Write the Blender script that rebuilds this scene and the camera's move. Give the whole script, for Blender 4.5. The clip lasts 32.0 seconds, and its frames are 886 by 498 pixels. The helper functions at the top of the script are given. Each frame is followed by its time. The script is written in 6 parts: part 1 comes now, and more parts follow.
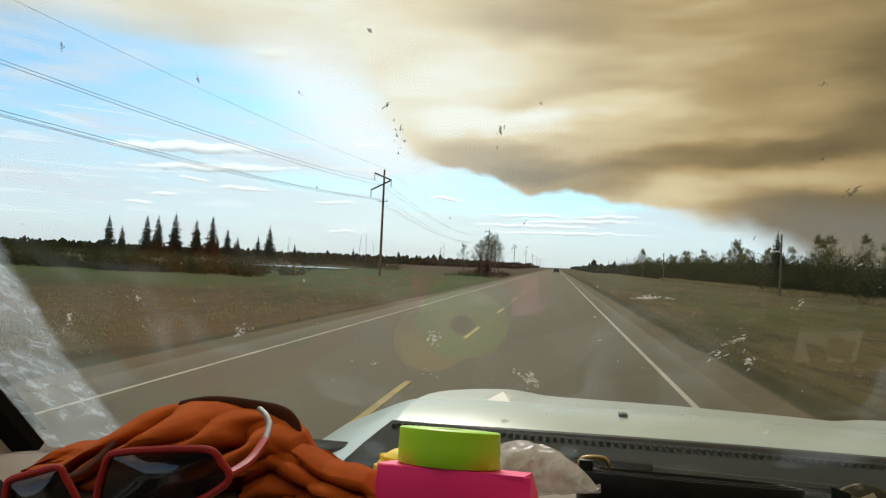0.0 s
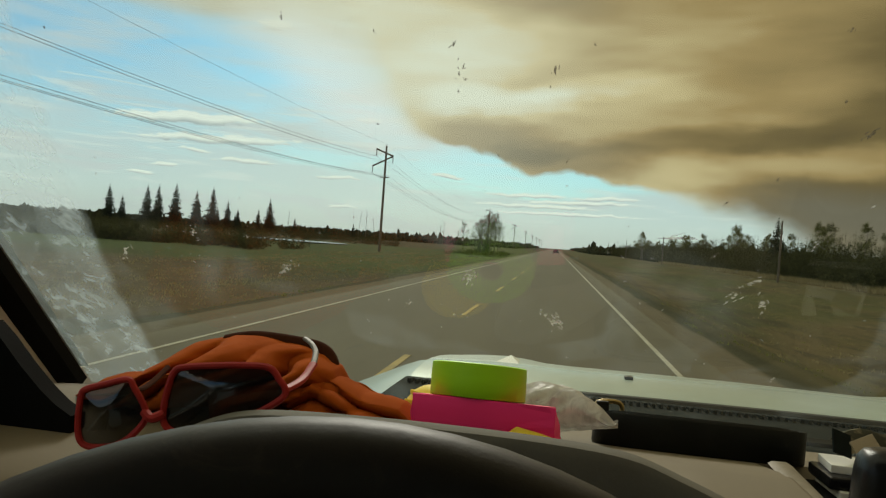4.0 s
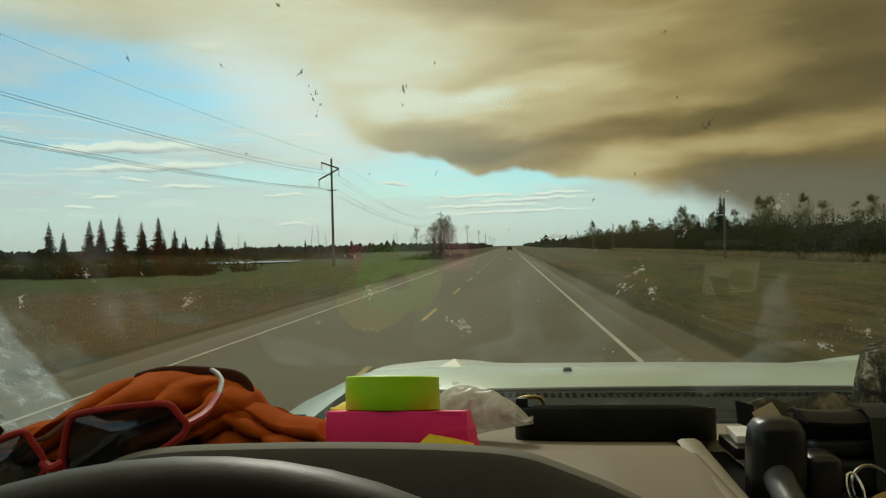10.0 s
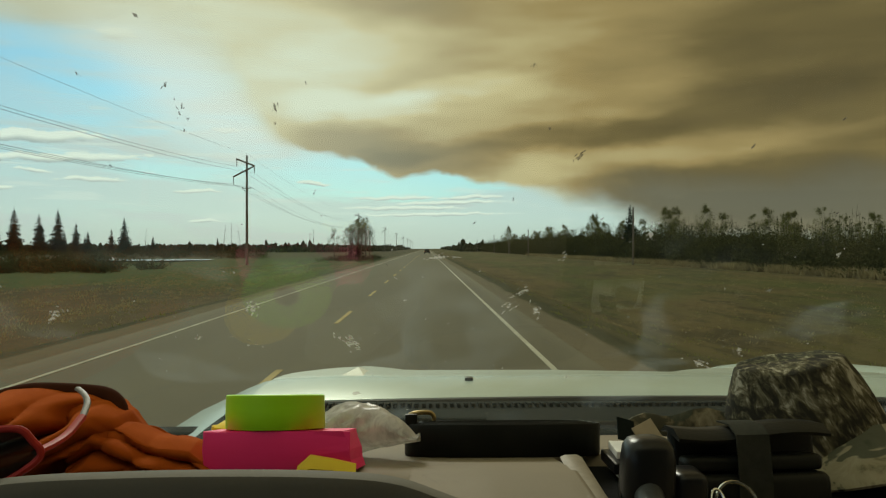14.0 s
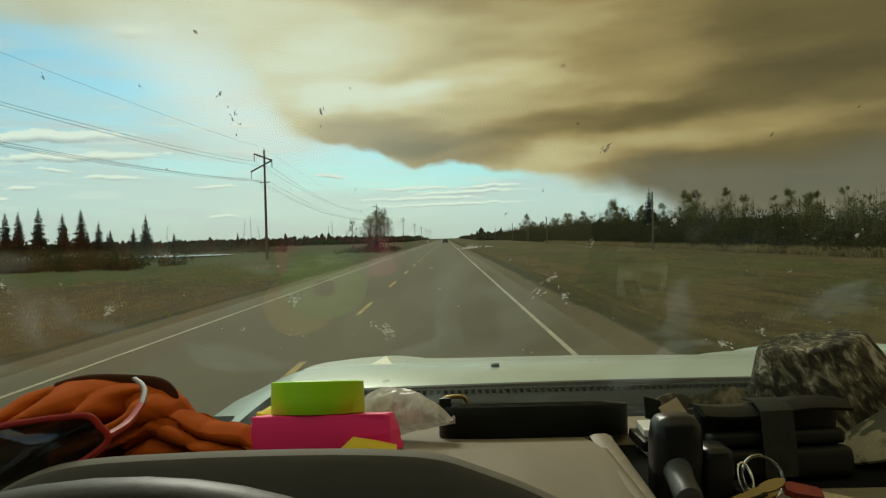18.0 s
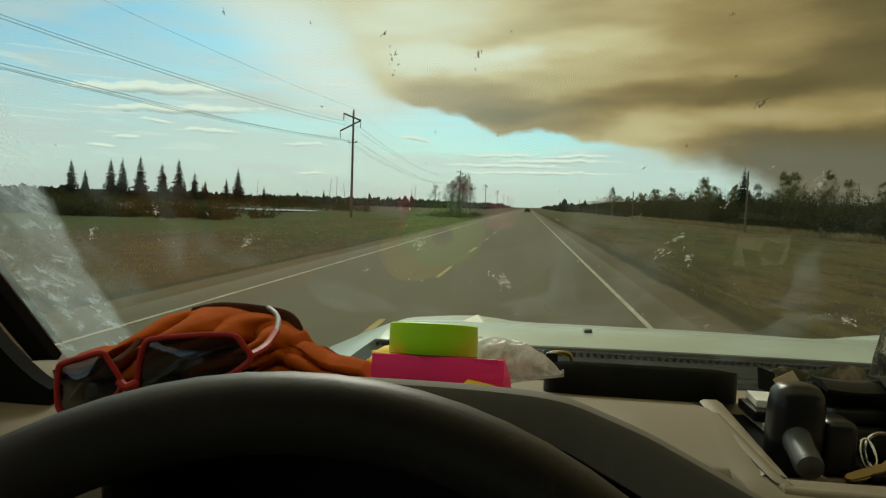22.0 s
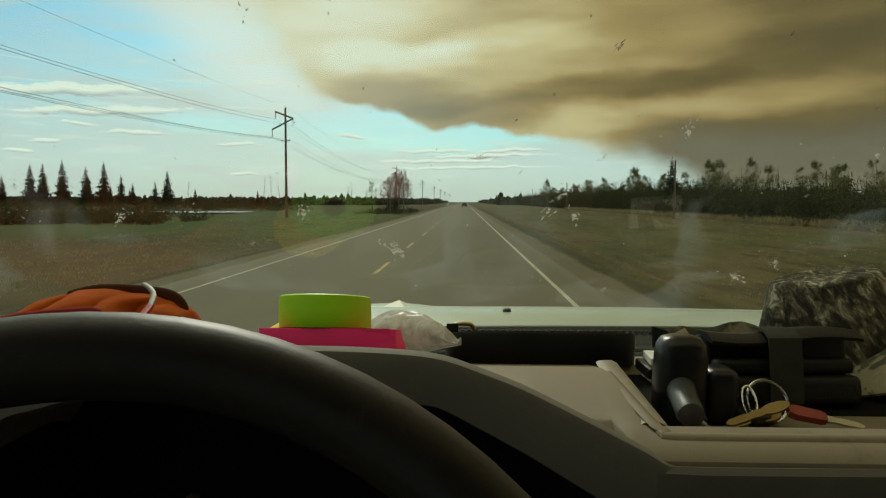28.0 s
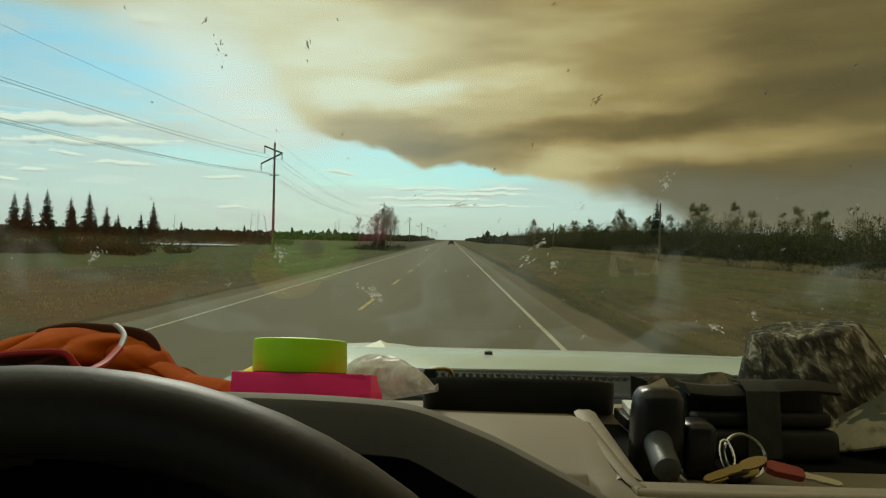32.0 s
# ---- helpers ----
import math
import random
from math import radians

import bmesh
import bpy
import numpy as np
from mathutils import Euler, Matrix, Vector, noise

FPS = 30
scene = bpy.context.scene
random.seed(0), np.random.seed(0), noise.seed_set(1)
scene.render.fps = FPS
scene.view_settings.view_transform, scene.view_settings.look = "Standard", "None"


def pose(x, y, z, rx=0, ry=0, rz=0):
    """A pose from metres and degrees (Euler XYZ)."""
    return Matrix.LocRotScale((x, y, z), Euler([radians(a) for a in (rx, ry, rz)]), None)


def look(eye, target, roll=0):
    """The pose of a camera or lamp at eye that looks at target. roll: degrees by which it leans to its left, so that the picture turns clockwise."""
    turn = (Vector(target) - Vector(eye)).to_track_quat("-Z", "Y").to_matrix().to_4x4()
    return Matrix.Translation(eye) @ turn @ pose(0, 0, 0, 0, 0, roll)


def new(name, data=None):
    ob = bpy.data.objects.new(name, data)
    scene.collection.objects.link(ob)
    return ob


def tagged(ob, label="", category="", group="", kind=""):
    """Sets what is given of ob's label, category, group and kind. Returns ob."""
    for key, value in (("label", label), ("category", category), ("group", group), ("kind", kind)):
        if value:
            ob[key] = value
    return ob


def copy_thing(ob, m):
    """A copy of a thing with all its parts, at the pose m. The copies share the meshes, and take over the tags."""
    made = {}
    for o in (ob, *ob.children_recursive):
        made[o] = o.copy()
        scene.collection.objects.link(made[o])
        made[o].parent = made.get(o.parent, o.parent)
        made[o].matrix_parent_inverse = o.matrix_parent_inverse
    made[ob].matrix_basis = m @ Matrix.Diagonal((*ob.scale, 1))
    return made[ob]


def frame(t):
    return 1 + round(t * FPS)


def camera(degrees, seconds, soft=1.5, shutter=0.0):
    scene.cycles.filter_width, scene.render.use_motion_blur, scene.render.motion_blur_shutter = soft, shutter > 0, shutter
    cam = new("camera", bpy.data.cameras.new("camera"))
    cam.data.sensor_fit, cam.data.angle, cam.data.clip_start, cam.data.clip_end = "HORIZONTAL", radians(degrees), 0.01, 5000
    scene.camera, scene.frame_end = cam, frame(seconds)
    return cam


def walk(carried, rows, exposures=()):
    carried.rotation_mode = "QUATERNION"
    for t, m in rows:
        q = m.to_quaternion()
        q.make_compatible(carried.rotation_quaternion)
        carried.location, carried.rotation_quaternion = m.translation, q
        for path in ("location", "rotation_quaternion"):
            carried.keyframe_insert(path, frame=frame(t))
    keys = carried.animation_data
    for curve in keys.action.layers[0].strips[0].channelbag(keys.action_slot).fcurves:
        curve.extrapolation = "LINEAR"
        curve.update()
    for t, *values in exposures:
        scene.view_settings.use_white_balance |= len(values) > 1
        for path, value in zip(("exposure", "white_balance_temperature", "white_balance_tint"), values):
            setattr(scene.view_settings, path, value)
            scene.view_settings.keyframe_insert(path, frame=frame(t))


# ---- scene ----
import colorsys

cam = camera(64.3, 32.0, soft=1.25)

# Seconds, eye in metres, then degrees to the left of the road's line, upwards and of roll.
ROWS = [
    (0.0, -0.0201, 0.0528, 1.737, 9.2, 1.08, 2.68),
    (0.5, -0.0596, 0.1507, 1.702, 8.09, 0.49, 0.87),
    (1.0, -0.0615, 0.0558, 1.68, 10.85, -0.08, 0.63),
    (1.5, -0.0762, 0.0425, 1.6779, 11.74, -0.37, 3.57),
    (2.0, -0.0661, 0.0466, 1.6937, 13.6, 0.51, 1.93),
    (2.5, -0.0395, 0.0377, 1.679, 9.03, -2.8, 6.69),
    (4.5, -0.0503, 0.0035, 1.7151, 9.84, -0.26, 2.77),
    (5.0, -0.0556, 0.0045, 1.7212, 10.67, -0.88, 1.71),
    (5.5, -0.0057, 0.0162, 1.7089, 5.84, -1.28, -1.43),
    (6.0, -0.038, 0.0043, 1.7197, 6.48, -0.31, 2.45),
    (6.5, -0.0265, 0.0009, 1.727, 6.75, -0.17, 2.35),
    (7.0, -0.03, 0.0106, 1.7183, 6.45, -0.72, 1.31),
    (7.5, 0.0003, 0.0108, 1.726, 4.4, 0.08, -2.06),
    (8.0, 0.0177, 0.0106, 1.7294, 2.07, 1.04, -1.92),
    (8.5, -0.024, -0.0042, 1.7332, 4.53, 1.07, 2.11),
    (9.0, -0.034, 0.0042, 1.7093, 5.95, -0.48, 3.74),
    (9.5, -0.0317, -0.0063, 1.7003, 8.89, -1.44, 0.57),
    (10.0, 0.0094, 0.0027, 1.7124, 5.4, -0.17, -1.3),
    (10.5, -0.0047, -0.0077, 1.7185, 5.83, 0.39, -0.44),
    (11.0, -0.0166, -0.0243, 1.722, 8.59, 0.81, 1.26),
    (11.5, -0.0098, 0.0016, 1.7194, 4.33, -0.78, -2.62),
    (12.0, 0.0142, 0.0091, 1.7206, 2.04, -0.47, -2.69),
    (12.5, 0.0463, 0.0171, 1.7175, -0.96, -0.73, -2.41),
    (13.0, 0.0295, 0.0055, 1.7213, 0.31, -0.71, -0.88),
    (13.5, 0.0275, 0.0076, 1.7259, 0.96, 0.1, -0.91),
    (14.0, 0.0368, 0.0105, 1.7259, -1.29, -0.05, 0.0),
    (14.5, 0.0043, 0.0074, 1.7263, 0.74, 0.42, 1.1),
    (16.5, 0.0208, -0.0123, 1.7348, 5.16, -0.81, 0.29),
    (17.0, 0.0307, -0.0184, 1.7328, 0.79, -0.37, -0.01),
    (17.5, 0.0245, -0.0123, 1.7164, 0.84, -1.85, -0.43),
    (18.0, 0.0241, -0.0194, 1.7269, 0.22, -0.88, -1.41),
    (18.5, -0.02, -0.016, 1.7261, 5.62, -0.46, 1.05),
    (19.0, -0.0043, -0.0151, 1.7294, 2.81, 0.06, -0.1),
    (19.5, 0.0113, -0.0015, 1.718, 0.56, -1.98, -0.96),
    (20.0, 0.0122, -0.0102, 1.7117, 1.51, -2.51, -1.1),
    (20.5, 0.0285, -0.017, 1.7154, -0.79, -1.13, -1.63),
    (21.0, 0.021, -0.0094, 1.7022, 0.98, -2.44, -0.62),
    (21.5, -0.0206, -0.0259, 1.7077, 6.11, -2.72, 1.92),
    (22.0, -0.017, -0.0355, 1.711, 6.71, -3.61, 1.95),
    (22.5, -0.0094, -0.0365, 1.7013, 6.8, -3.51, 1.62),
    (23.0, 0.003, -0.027, 1.6969, 5.99, -3.83, -0.04),
    (23.5, 0.0267, -0.0298, 1.7083, 4.22, -3.3, -2.67),
    (24.0, 0.0301, -0.0335, 1.7192, 3.38, -1.74, -0.15),
    (24.5, 0.0122, -0.0243, 1.7246, 2.82, -1.8, 0.9),
    (26.5, 0.0038, -0.0248, 1.7306, 1.94, -1.59, -0.34),
    (27.0, 0.0189, -0.0314, 1.7117, 3.13, -0.33, 0.22),
    (27.5, 0.0293, -0.0294, 1.7077, 2.49, -1.5, 0.5),
    (28.0, 0.0325, -0.0169, 1.682, 1.74, -3.84, 0.2),
    (28.5, 0.0358, -0.0112, 1.6721, 0.94, -4.77, -0.88),
    (29.0, 0.0586, -0.0002, 1.6675, -0.74, -4.6, -3.07),
    (29.5, 0.0658, 0.0086, 1.6447, -1.34, -4.29, -3.42),
    (29.6, 0.071, 0.0191, 1.639, -2.38, -4.29, -2.45),
    (30.0, 0.0809, 0.0097, 1.6513, -2.97, -4.41, -2.53),
    (30.2, 0.0816, 0.0102, 1.6574, -2.74, -3.91, -2.05),
    (30.5, 0.0841, 0.0106, 1.6644, -3.33, -3.35, -1.36),
    (31.0, 0.0659, -0.0023, 1.6929, -1.87, -0.44, -0.39),
    (31.5, 0.0427, -0.0036, 1.7033, -1.07, -0.58, 0.5),
    (32.0, 0.0399, -0.0123, 1.6897, 0.67, -0.78, 1.43),
]



def heading(x, y, z, yaw, pitch, roll):
    a, b = radians(yaw), radians(pitch)
    ahead = Vector((-math.sin(a) * math.cos(b), math.cos(a) * math.cos(b), math.sin(b)))
    return look((x, y, z), Vector((x, y, z)) + ahead, roll)


PATH = [(t, heading(*v)) for t, *v in ROWS]
walk(cam, PATH, [(0.0, 0.30, 5950, 22), (0.3, 0.20, 6000, 20), (0.6, 0.02, 6100, 16), (1.2, -0.1, 6200, 13), (2.5, -0.12, 6300, 10), (8.0, -0.11, 6300, 7), (14.0, -0.10, 6280, 3), (32.0, -0.08, 6330, 2)])


MID = 0.42  # the truck's middle


# ---- node helpers ----
class Net:
    """A node tree with short arithmetic."""

    def __init__(self, tree):
        self.tree = tree
        tree.nodes.clear()

    def node(self, kind, **settings):
        n = self.tree.nodes.new(kind)
        for key, value in settings.items():
            if key == "operation":
                n.operation = value
            elif key == "blend":
                n.blend_type = value
            elif key == "data":
                n.data_type = value
        return n

    def put(self, socket, value):
        if isinstance(value, bpy.types.NodeSocket):
            self.tree.links.new(value, socket)
        elif isinstance(value, (tuple, list)) and len(value) == 3 and socket.type == "RGBA":
            socket.default_value = (*value, 1)
        else:
            socket.default_value = value

    def math(self, op, a, b=0.0, c=0.0):
        n = self.node("ShaderNodeMath", operation=op)
        self.put(n.inputs[0], a), self.put(n.inputs[1], b), self.put(n.inputs[2], c)
        return n.outputs[0]

    def add(self, a, b):
        return self.math("ADD", a, b)

    def sub(self, a, b):
        return self.math("SUBTRACT", a, b)

    def mul(self, a, b):
        return self.math("MULTIPLY", a, b)

    def step(self, value, low, high, a=0.0, b=1.0):
        n = self.node("ShaderNodeMapRange")
        n.interpolation_type, n.clamp = "SMOOTHSTEP", True
        for i, v in enumerate((value, low, high, a, b)):
            self.put(n.inputs[i], v)
        return n.outputs[0]

    def mix(self, f, a, b, blend="MIX"):
        n = self.node("ShaderNodeMix", data="RGBA", blend=blend)
        self.put(n.inputs[0], f), self.put(n.inputs[6], a), self.put(n.inputs[7], b)
        return n.outputs[2]

    def noise(self, vec, scale, detail=4.0, rough=0.5, warp=0.0):
        n = self.node("ShaderNodeTexNoise")
        self.put(n.inputs["Vector"], vec)
        n.inputs["Scale"].default_value, n.inputs["Detail"].default_value = scale, detail
        n.inputs["Roughness"].default_value, n.inputs["Distortion"].default_value = rough, warp
        return n.outputs["Fac"]

    def join(self, x, y, z=0.0):
        n = self.node("ShaderNodeCombineXYZ")
        self.put(n.inputs[0], x), self.put(n.inputs[1], y), self.put(n.inputs[2], z)
        return n.outputs[0]

    def split(self, vec):
        n = self.node("ShaderNodeSeparateXYZ")
        self.put(n.inputs[0], vec)
        return n.outputs

    def place(self, scale=(1, 1, 1), kind="Object"):
        c = self.node("ShaderNodeTexCoord")
        m = self.node("ShaderNodeMapping")
        self.put(m.inputs[0], c.outputs[kind])
        m.inputs["Scale"].default_value = scale
        return m.outputs[0]

    def ramp(self, value, stops):
        n = self.node("ShaderNodeValToRGB")
        self.put(n.inputs[0], value)
        e = n.color_ramp.elements
        while len(e) < len(stops):
            e.new(0.5)
        for item, (at, v) in zip(e, stops):
            item.position = at
            item.color = (*v, 1) if isinstance(v, tuple) else (v, v, v, 1)
        return n.outputs[0]


# ---- sky: thin cloud to one side, a bank of wildfire smoke over the rest ----
SUN_HIGH, SUN_SIDE = 34.0, -12.0


# flat lens-shaped clouds: azimuth, half width, elevation, half thickness, tilt
LENS_CLOUDS = [(-29.5, 5.6, 7.85, 0.46, 0.06), (-27.2, 5.8, 6.5, 0.34, 0.05), (-23.5, 1.3, 15.5, 0.42, 0), (-25.1, 2.4, 5.04, 0.20, 0), (-15.8, 1.1, 9.1, 0.22, 0), (-31, 1.0, 4.2, 0.18, 0), (-9.1, 1.4, 5.17, 0.17, 0),
               (3.6, 2.6, 4.15, 0.17, 0.05), (1.6, 4.4, 3.70, 0.17, 0.03), (-2.5, 3.4, 4.05, 0.16, 0.02), (0.5, 5.6, 2.75, 0.15, 0.02), (-1.8, 5.0, 3.25, 0.17, 0.01), (-28.9, 1.3, 5.5, 0.14, 0), (-18, 1.8, 4.4, 0.16, 0), (-32.6, 1.0, 3.5, 0.15, 0), (-17.4, 1.3, 2.1, 0.15, 0)]

# folds of the smoke bank: azimuth, elevation, half width, half height, tilt, thickness added
SMOKE_FOLDS = [(-5.5, 8.3, 8.5, 1.9, -0.03, 0.27), (1.5, 7.2, 7.5, 1.9, 0.0, 0.23), (12.0, 9.0, 12.0, 1.7, 0.05, 0.26), (26.0, 11.2, 13.0, 2.4, 0.10, 0.14), (-5.0, 11.4, 9.0, 1.7, 0.03, -0.18), (3.0, 12.6, 8.0, 1.5, 0.08, -0.14),
               (9.0, 6.2, 7.5, 1.3, -0.08, -0.12), (21.0, 7.4, 13.0, 1.2, 0.08, -0.13), (24.0, 4.2, 14.0, 2.8, 0.02, 0.26), (0.0, 20.5, 11.0, 4.0, 0.0, 0.16), (29.0, 15.0, 12.0, 6.0, 0.0, 0.16), (-7.0, 15.0, 8.0, 2.6, 0.1, -0.12)]


def make_sky():
    world = bpy.data.worlds.new("sky")
    scene.world = world
    world.use_nodes = True
    n = Net(world.node_tree)
    way = n.node("ShaderNodeTexCoord").outputs["Generated"]
    x, y, z = n.split(way)
    az = n.mul(n.math("ARCTAN2", x, y), 57.2958)
    el = n.mul(n.math("ARCSINE", z), 57.2958)
    clear = n.node("ShaderNodeTexSky")
    clear.sky_type, clear.sun_disc = "NISHITA", False
    clear.sun_elevation, clear.sun_rotation = radians(SUN_HIGH), radians(SUN_SIDE)
    clear.air_density, clear.dust_density, clear.ozone_density = 1.0, 0.6, 2.0
    blue = n.mix(1.0, clear.outputs[0], (0.062, 0.102, 0.115), "MULTIPLY")
    # thin veil and lens-shaped clouds
    flat = n.join(n.mul(az, 0.035), n.mul(el, 0.22))
    veil = n.step(n.noise(flat, 1.6, 5, 0.55, 0.3), 0.36, 0.62)
    low = n.step(n.add(el, n.mul(n.sub(n.noise(flat, 2.6, 4, 0.6), 0.5), 12.0)), 12.5, 4.0)
    cover = n.math("MAXIMUM", n.mul(veil, n.step(el, 16.0, 7.0, 0.8, 1.0)), n.mul(low, 0.88))
    # clear gaps under the smoke and high to the other side
    for mid, high, wide, tall, amount in ((-3.0, 5.6, 13.0, 2.3, 0.62), (-29.0, 10.6, 13.0, 2.4, 0.5), (-19.0, 6.0, 6.0, 1.4, 0.35)):
        gap_at = n.add(n.math("POWER", n.mul(n.sub(az, mid), 1 / wide), 2.0), n.math("POWER", n.mul(n.sub(n.add(el, n.mul(n.sub(n.noise(flat, 4.0, 4, 0.6), 0.5), 3.0)), high), 1 / tall), 2.0))
        cover = n.mul(cover, n.sub(1.0, n.step(gap_at, 1.0, 0.1, 0.0, amount)))
    sky = n.mix(n.mul(cover, 0.94), blue, (0.74, 0.77, 0.79))
    streak_at = n.join(n.mul(az, 0.17), n.mul(el, 2.3), 4.0)
    streak = n.step(n.noise(streak_at, 1.0, 3, 0.5, 0.5), 0.575, 0.63)
    streak = n.mul(streak, n.mul(n.step(el, 1.2, 2.6), n.step(el, 12.0, 9.5)))
    sky = n.mix(n.mul(streak, 0.4), sky, (0.95, 0.98, 0.95))
    fray = n.mul(n.sub(n.noise(n.join(n.mul(az, 1.3), n.mul(el, 4.4), 9.0), 1.0, 5, 0.65), 0.5), 3.4)
    wavy = n.add(el, n.mul(n.sub(n.noise(n.join(n.mul(az, 0.45), 0.0, 3.0), 1.0, 3, 0.5), 0.5), 0.7))
    for mid, wide, high, thin, tilt in LENS_CLOUDS:
        across = n.mul(n.sub(az, mid), 1 / wide)
        up = n.mul(n.sub(n.sub(wavy, high), n.mul(n.sub(az, mid), tilt)), 1 / thin)
        inside = n.add(n.add(n.mul(across, across), n.mul(up, up)), fray)
        lit = n.mix(n.step(up, -0.9, 0.1), (0.50, 0.56, 0.57), (1.05, 1.06, 1.0))
        sky = n.mix(n.step(inside, 1.2, 0.55, 0.0, 0.92), sky, lit)
    sky = n.mix(n.step(el, 2.6, 0.0, 0.0, 0.7), sky, (0.66, 0.70, 0.68))
    # the smoke's lower edge, degrees above the horizon by degrees of azimuth
    ragged = n.sub(n.noise(n.join(n.mul(az, 0.16), n.mul(el, 0.2), 2.0), 1.0, 5, 0.55), 0.5)
    edge = n.ramp(
        n.math("MULTIPLY_ADD", az, 1 / 120, 0.5),
        [(0.0, 0.50), (0.15, 0.42), (0.23, 0.40), (0.30, 0.40), (0.345, 0.37), (0.372, 0.31), (0.392, 0.235), (0.404, 0.214), (0.432, 0.204),
         (0.458, 0.186), (0.482, 0.150), (0.506, 0.166), (0.534, 0.144), (0.558, 0.134), (0.581, 0.114), (0.6, 0.094), (0.6175, 0.084), (0.64, 0.05), (0.67, 0.0), (0.72, 0.0), (1.0, 0.0)])
    tatter = n.sub(n.noise(n.join(n.mul(az, 0.55), n.mul(el, 0.8), 5.0), 1.0, 5, 0.6), 0.5)
    over = n.add(n.add(n.sub(el, n.mul(edge, 37.0)), n.mul(ragged, 1.2)), n.mul(tatter, 0.9))
    soft_side = n.add(n.step(az, -20.0, -9.0, 7.0, 0.38), n.step(az, 6.0, 13.0, 0.0, 1.4))
    smoke = n.step(n.math("DIVIDE", over, soft_side), -0.45, 1.0)
    # inside the bank: cream where light comes through, tan and brown where it is thick
    warp_az = n.add(az, n.mul(n.sub(n.noise(n.join(n.mul(az, 0.10), n.mul(el, 0.28), 7.0), 1.0, 4, 0.55), 0.5), 9.0))
    warp_el = n.add(el, n.mul(n.sub(n.noise(n.join(n.mul(az, 0.09), n.mul(el, 0.22), 3.0), 1.0, 5, 0.55), 0.5), 3.6))
    wisp = n.sub(n.noise(n.join(n.mul(n.add(az, n.mul(el, 0.8)), 0.06), n.mul(n.sub(el, n.mul(az, 0.05)), 0.30), 1.0), 1.5, 6, 0.5, 0.2), 0.5)
    thick = n.add(n.step(az, -22.0, 4.0, 0.05, 0.30), n.step(az, -2.0, 32.0, 0.0, 0.34))
    thick = n.mul(thick, n.step(az, 110.0, 45.0, 0.45, 1.0))
    thick = n.add(thick, n.mul(wisp, 0.42))
    for mid, high, wide, tall, tilt, amount in SMOKE_FOLDS:
        across = n.mul(n.sub(warp_az, mid), 1 / wide)
        up = n.mul(n.sub(n.sub(warp_el, high), n.mul(n.sub(az, mid), tilt)), 1 / tall)
        thick = n.add(thick, n.step(n.add(n.mul(across, across), n.mul(up, up)), 1.0, 0.0, 0.0, amount))
    fringe = n.mul(n.mul(n.step(over, 1.0, 0.0), n.step(az, 1.0, 7.0)), n.step(az, 17.0, 9.0))
    thick = n.sub(thick, n.mul(fringe, 0.16))
    tone = n.ramp(thick, [(0.0, (0.95, 0.92, 0.78)), (0.20, (0.77, 0.605, 0.345)), (0.45, (0.455, 0.310, 0.140)), (0.70, (0.215, 0.150, 0.066)), (1.0, (0.11, 0.08, 0.04))])
    low_bank = n.mul(n.mul(n.step(az, 8.0, 19.0), n.step(warp_el, 6.8, 3.8)), 0.75)
    tone = n.mix(low_bank, tone, (0.215, 0.192, 0.155))
    core = n.mul(n.mul(n.step(over, 4.0, 1.0), n.step(az, -14.0, -7.0)), n.step(az, 12.0, 2.0))
    tone = n.mix(n.mul(core, 0.2), tone, (0.27, 0.235, 0.18))
    # bright haze along the bank's thin end, a tan veil over the top of it
    haze = n.mul(n.step(n.math("ABSOLUTE", n.add(az, n.add(n.mul(n.sub(el, 8.0), 0.9), 14.0))), 8.0, 1.0), n.step(el, 5.5, 9.5))
    sky = n.mix(n.mul(haze, 0.66), sky, (1.04, 1.02, 1.03))
    sky = n.mix(n.mul(n.step(n.add(el, n.mul(wisp, 5.0)), 14.0, 18.5), n.step(az, -8.0, -16.0, 0.0, 0.75)), sky, (0.66, 0.555, 0.37))
    sky = n.mix(smoke, sky, tone)
    # light from the sun's side, behind the thin part
    glow = n.math("POWER", n.math("MAXIMUM", n.math("COSINE", n.mul(n.math("SQRT", n.add(n.math("POWER", n.add(az, 12.0), 2.0), n.math("POWER", n.sub(el, 13.0), 2.0))), 0.0174533 * 3.0)), 0.0), 3.0)
    near = n.step(n.math("ABSOLUTE", n.add(az, 12.0)), 30.0, 10.0)
    sky = n.mix(n.mul(n.mul(glow, near), 0.30), sky, (1.0, 0.97, 0.85))
    sky = n.mix(n.step(z, 0.0, -0.02), sky, (0.12, 0.11, 0.08))
    back = n.node("ShaderNodeBackground")
    n.put(back.inputs[0], sky)
    back.inputs[1].default_value = 1.0
    out = n.node("ShaderNodeOutputWorld")
    n.tree.links.new(back.outputs[0], out.inputs[0])


make_sky()
sun_data = bpy.data.lights.new("sun", "SUN")
sun_data.energy, sun_data.angle, sun_data.color = 1.5, radians(14), (1.0, 0.94, 0.80)
sun = new("sun", sun_data)
_side, _high = radians(SUN_SIDE), radians(SUN_HIGH)
sun.matrix_world = look((0, 0, 40), Vector((0, 0, 40)) - Vector((math.sin(_side) * math.cos(_high), math.cos(_side) * math.cos(_high), math.sin(_high))))


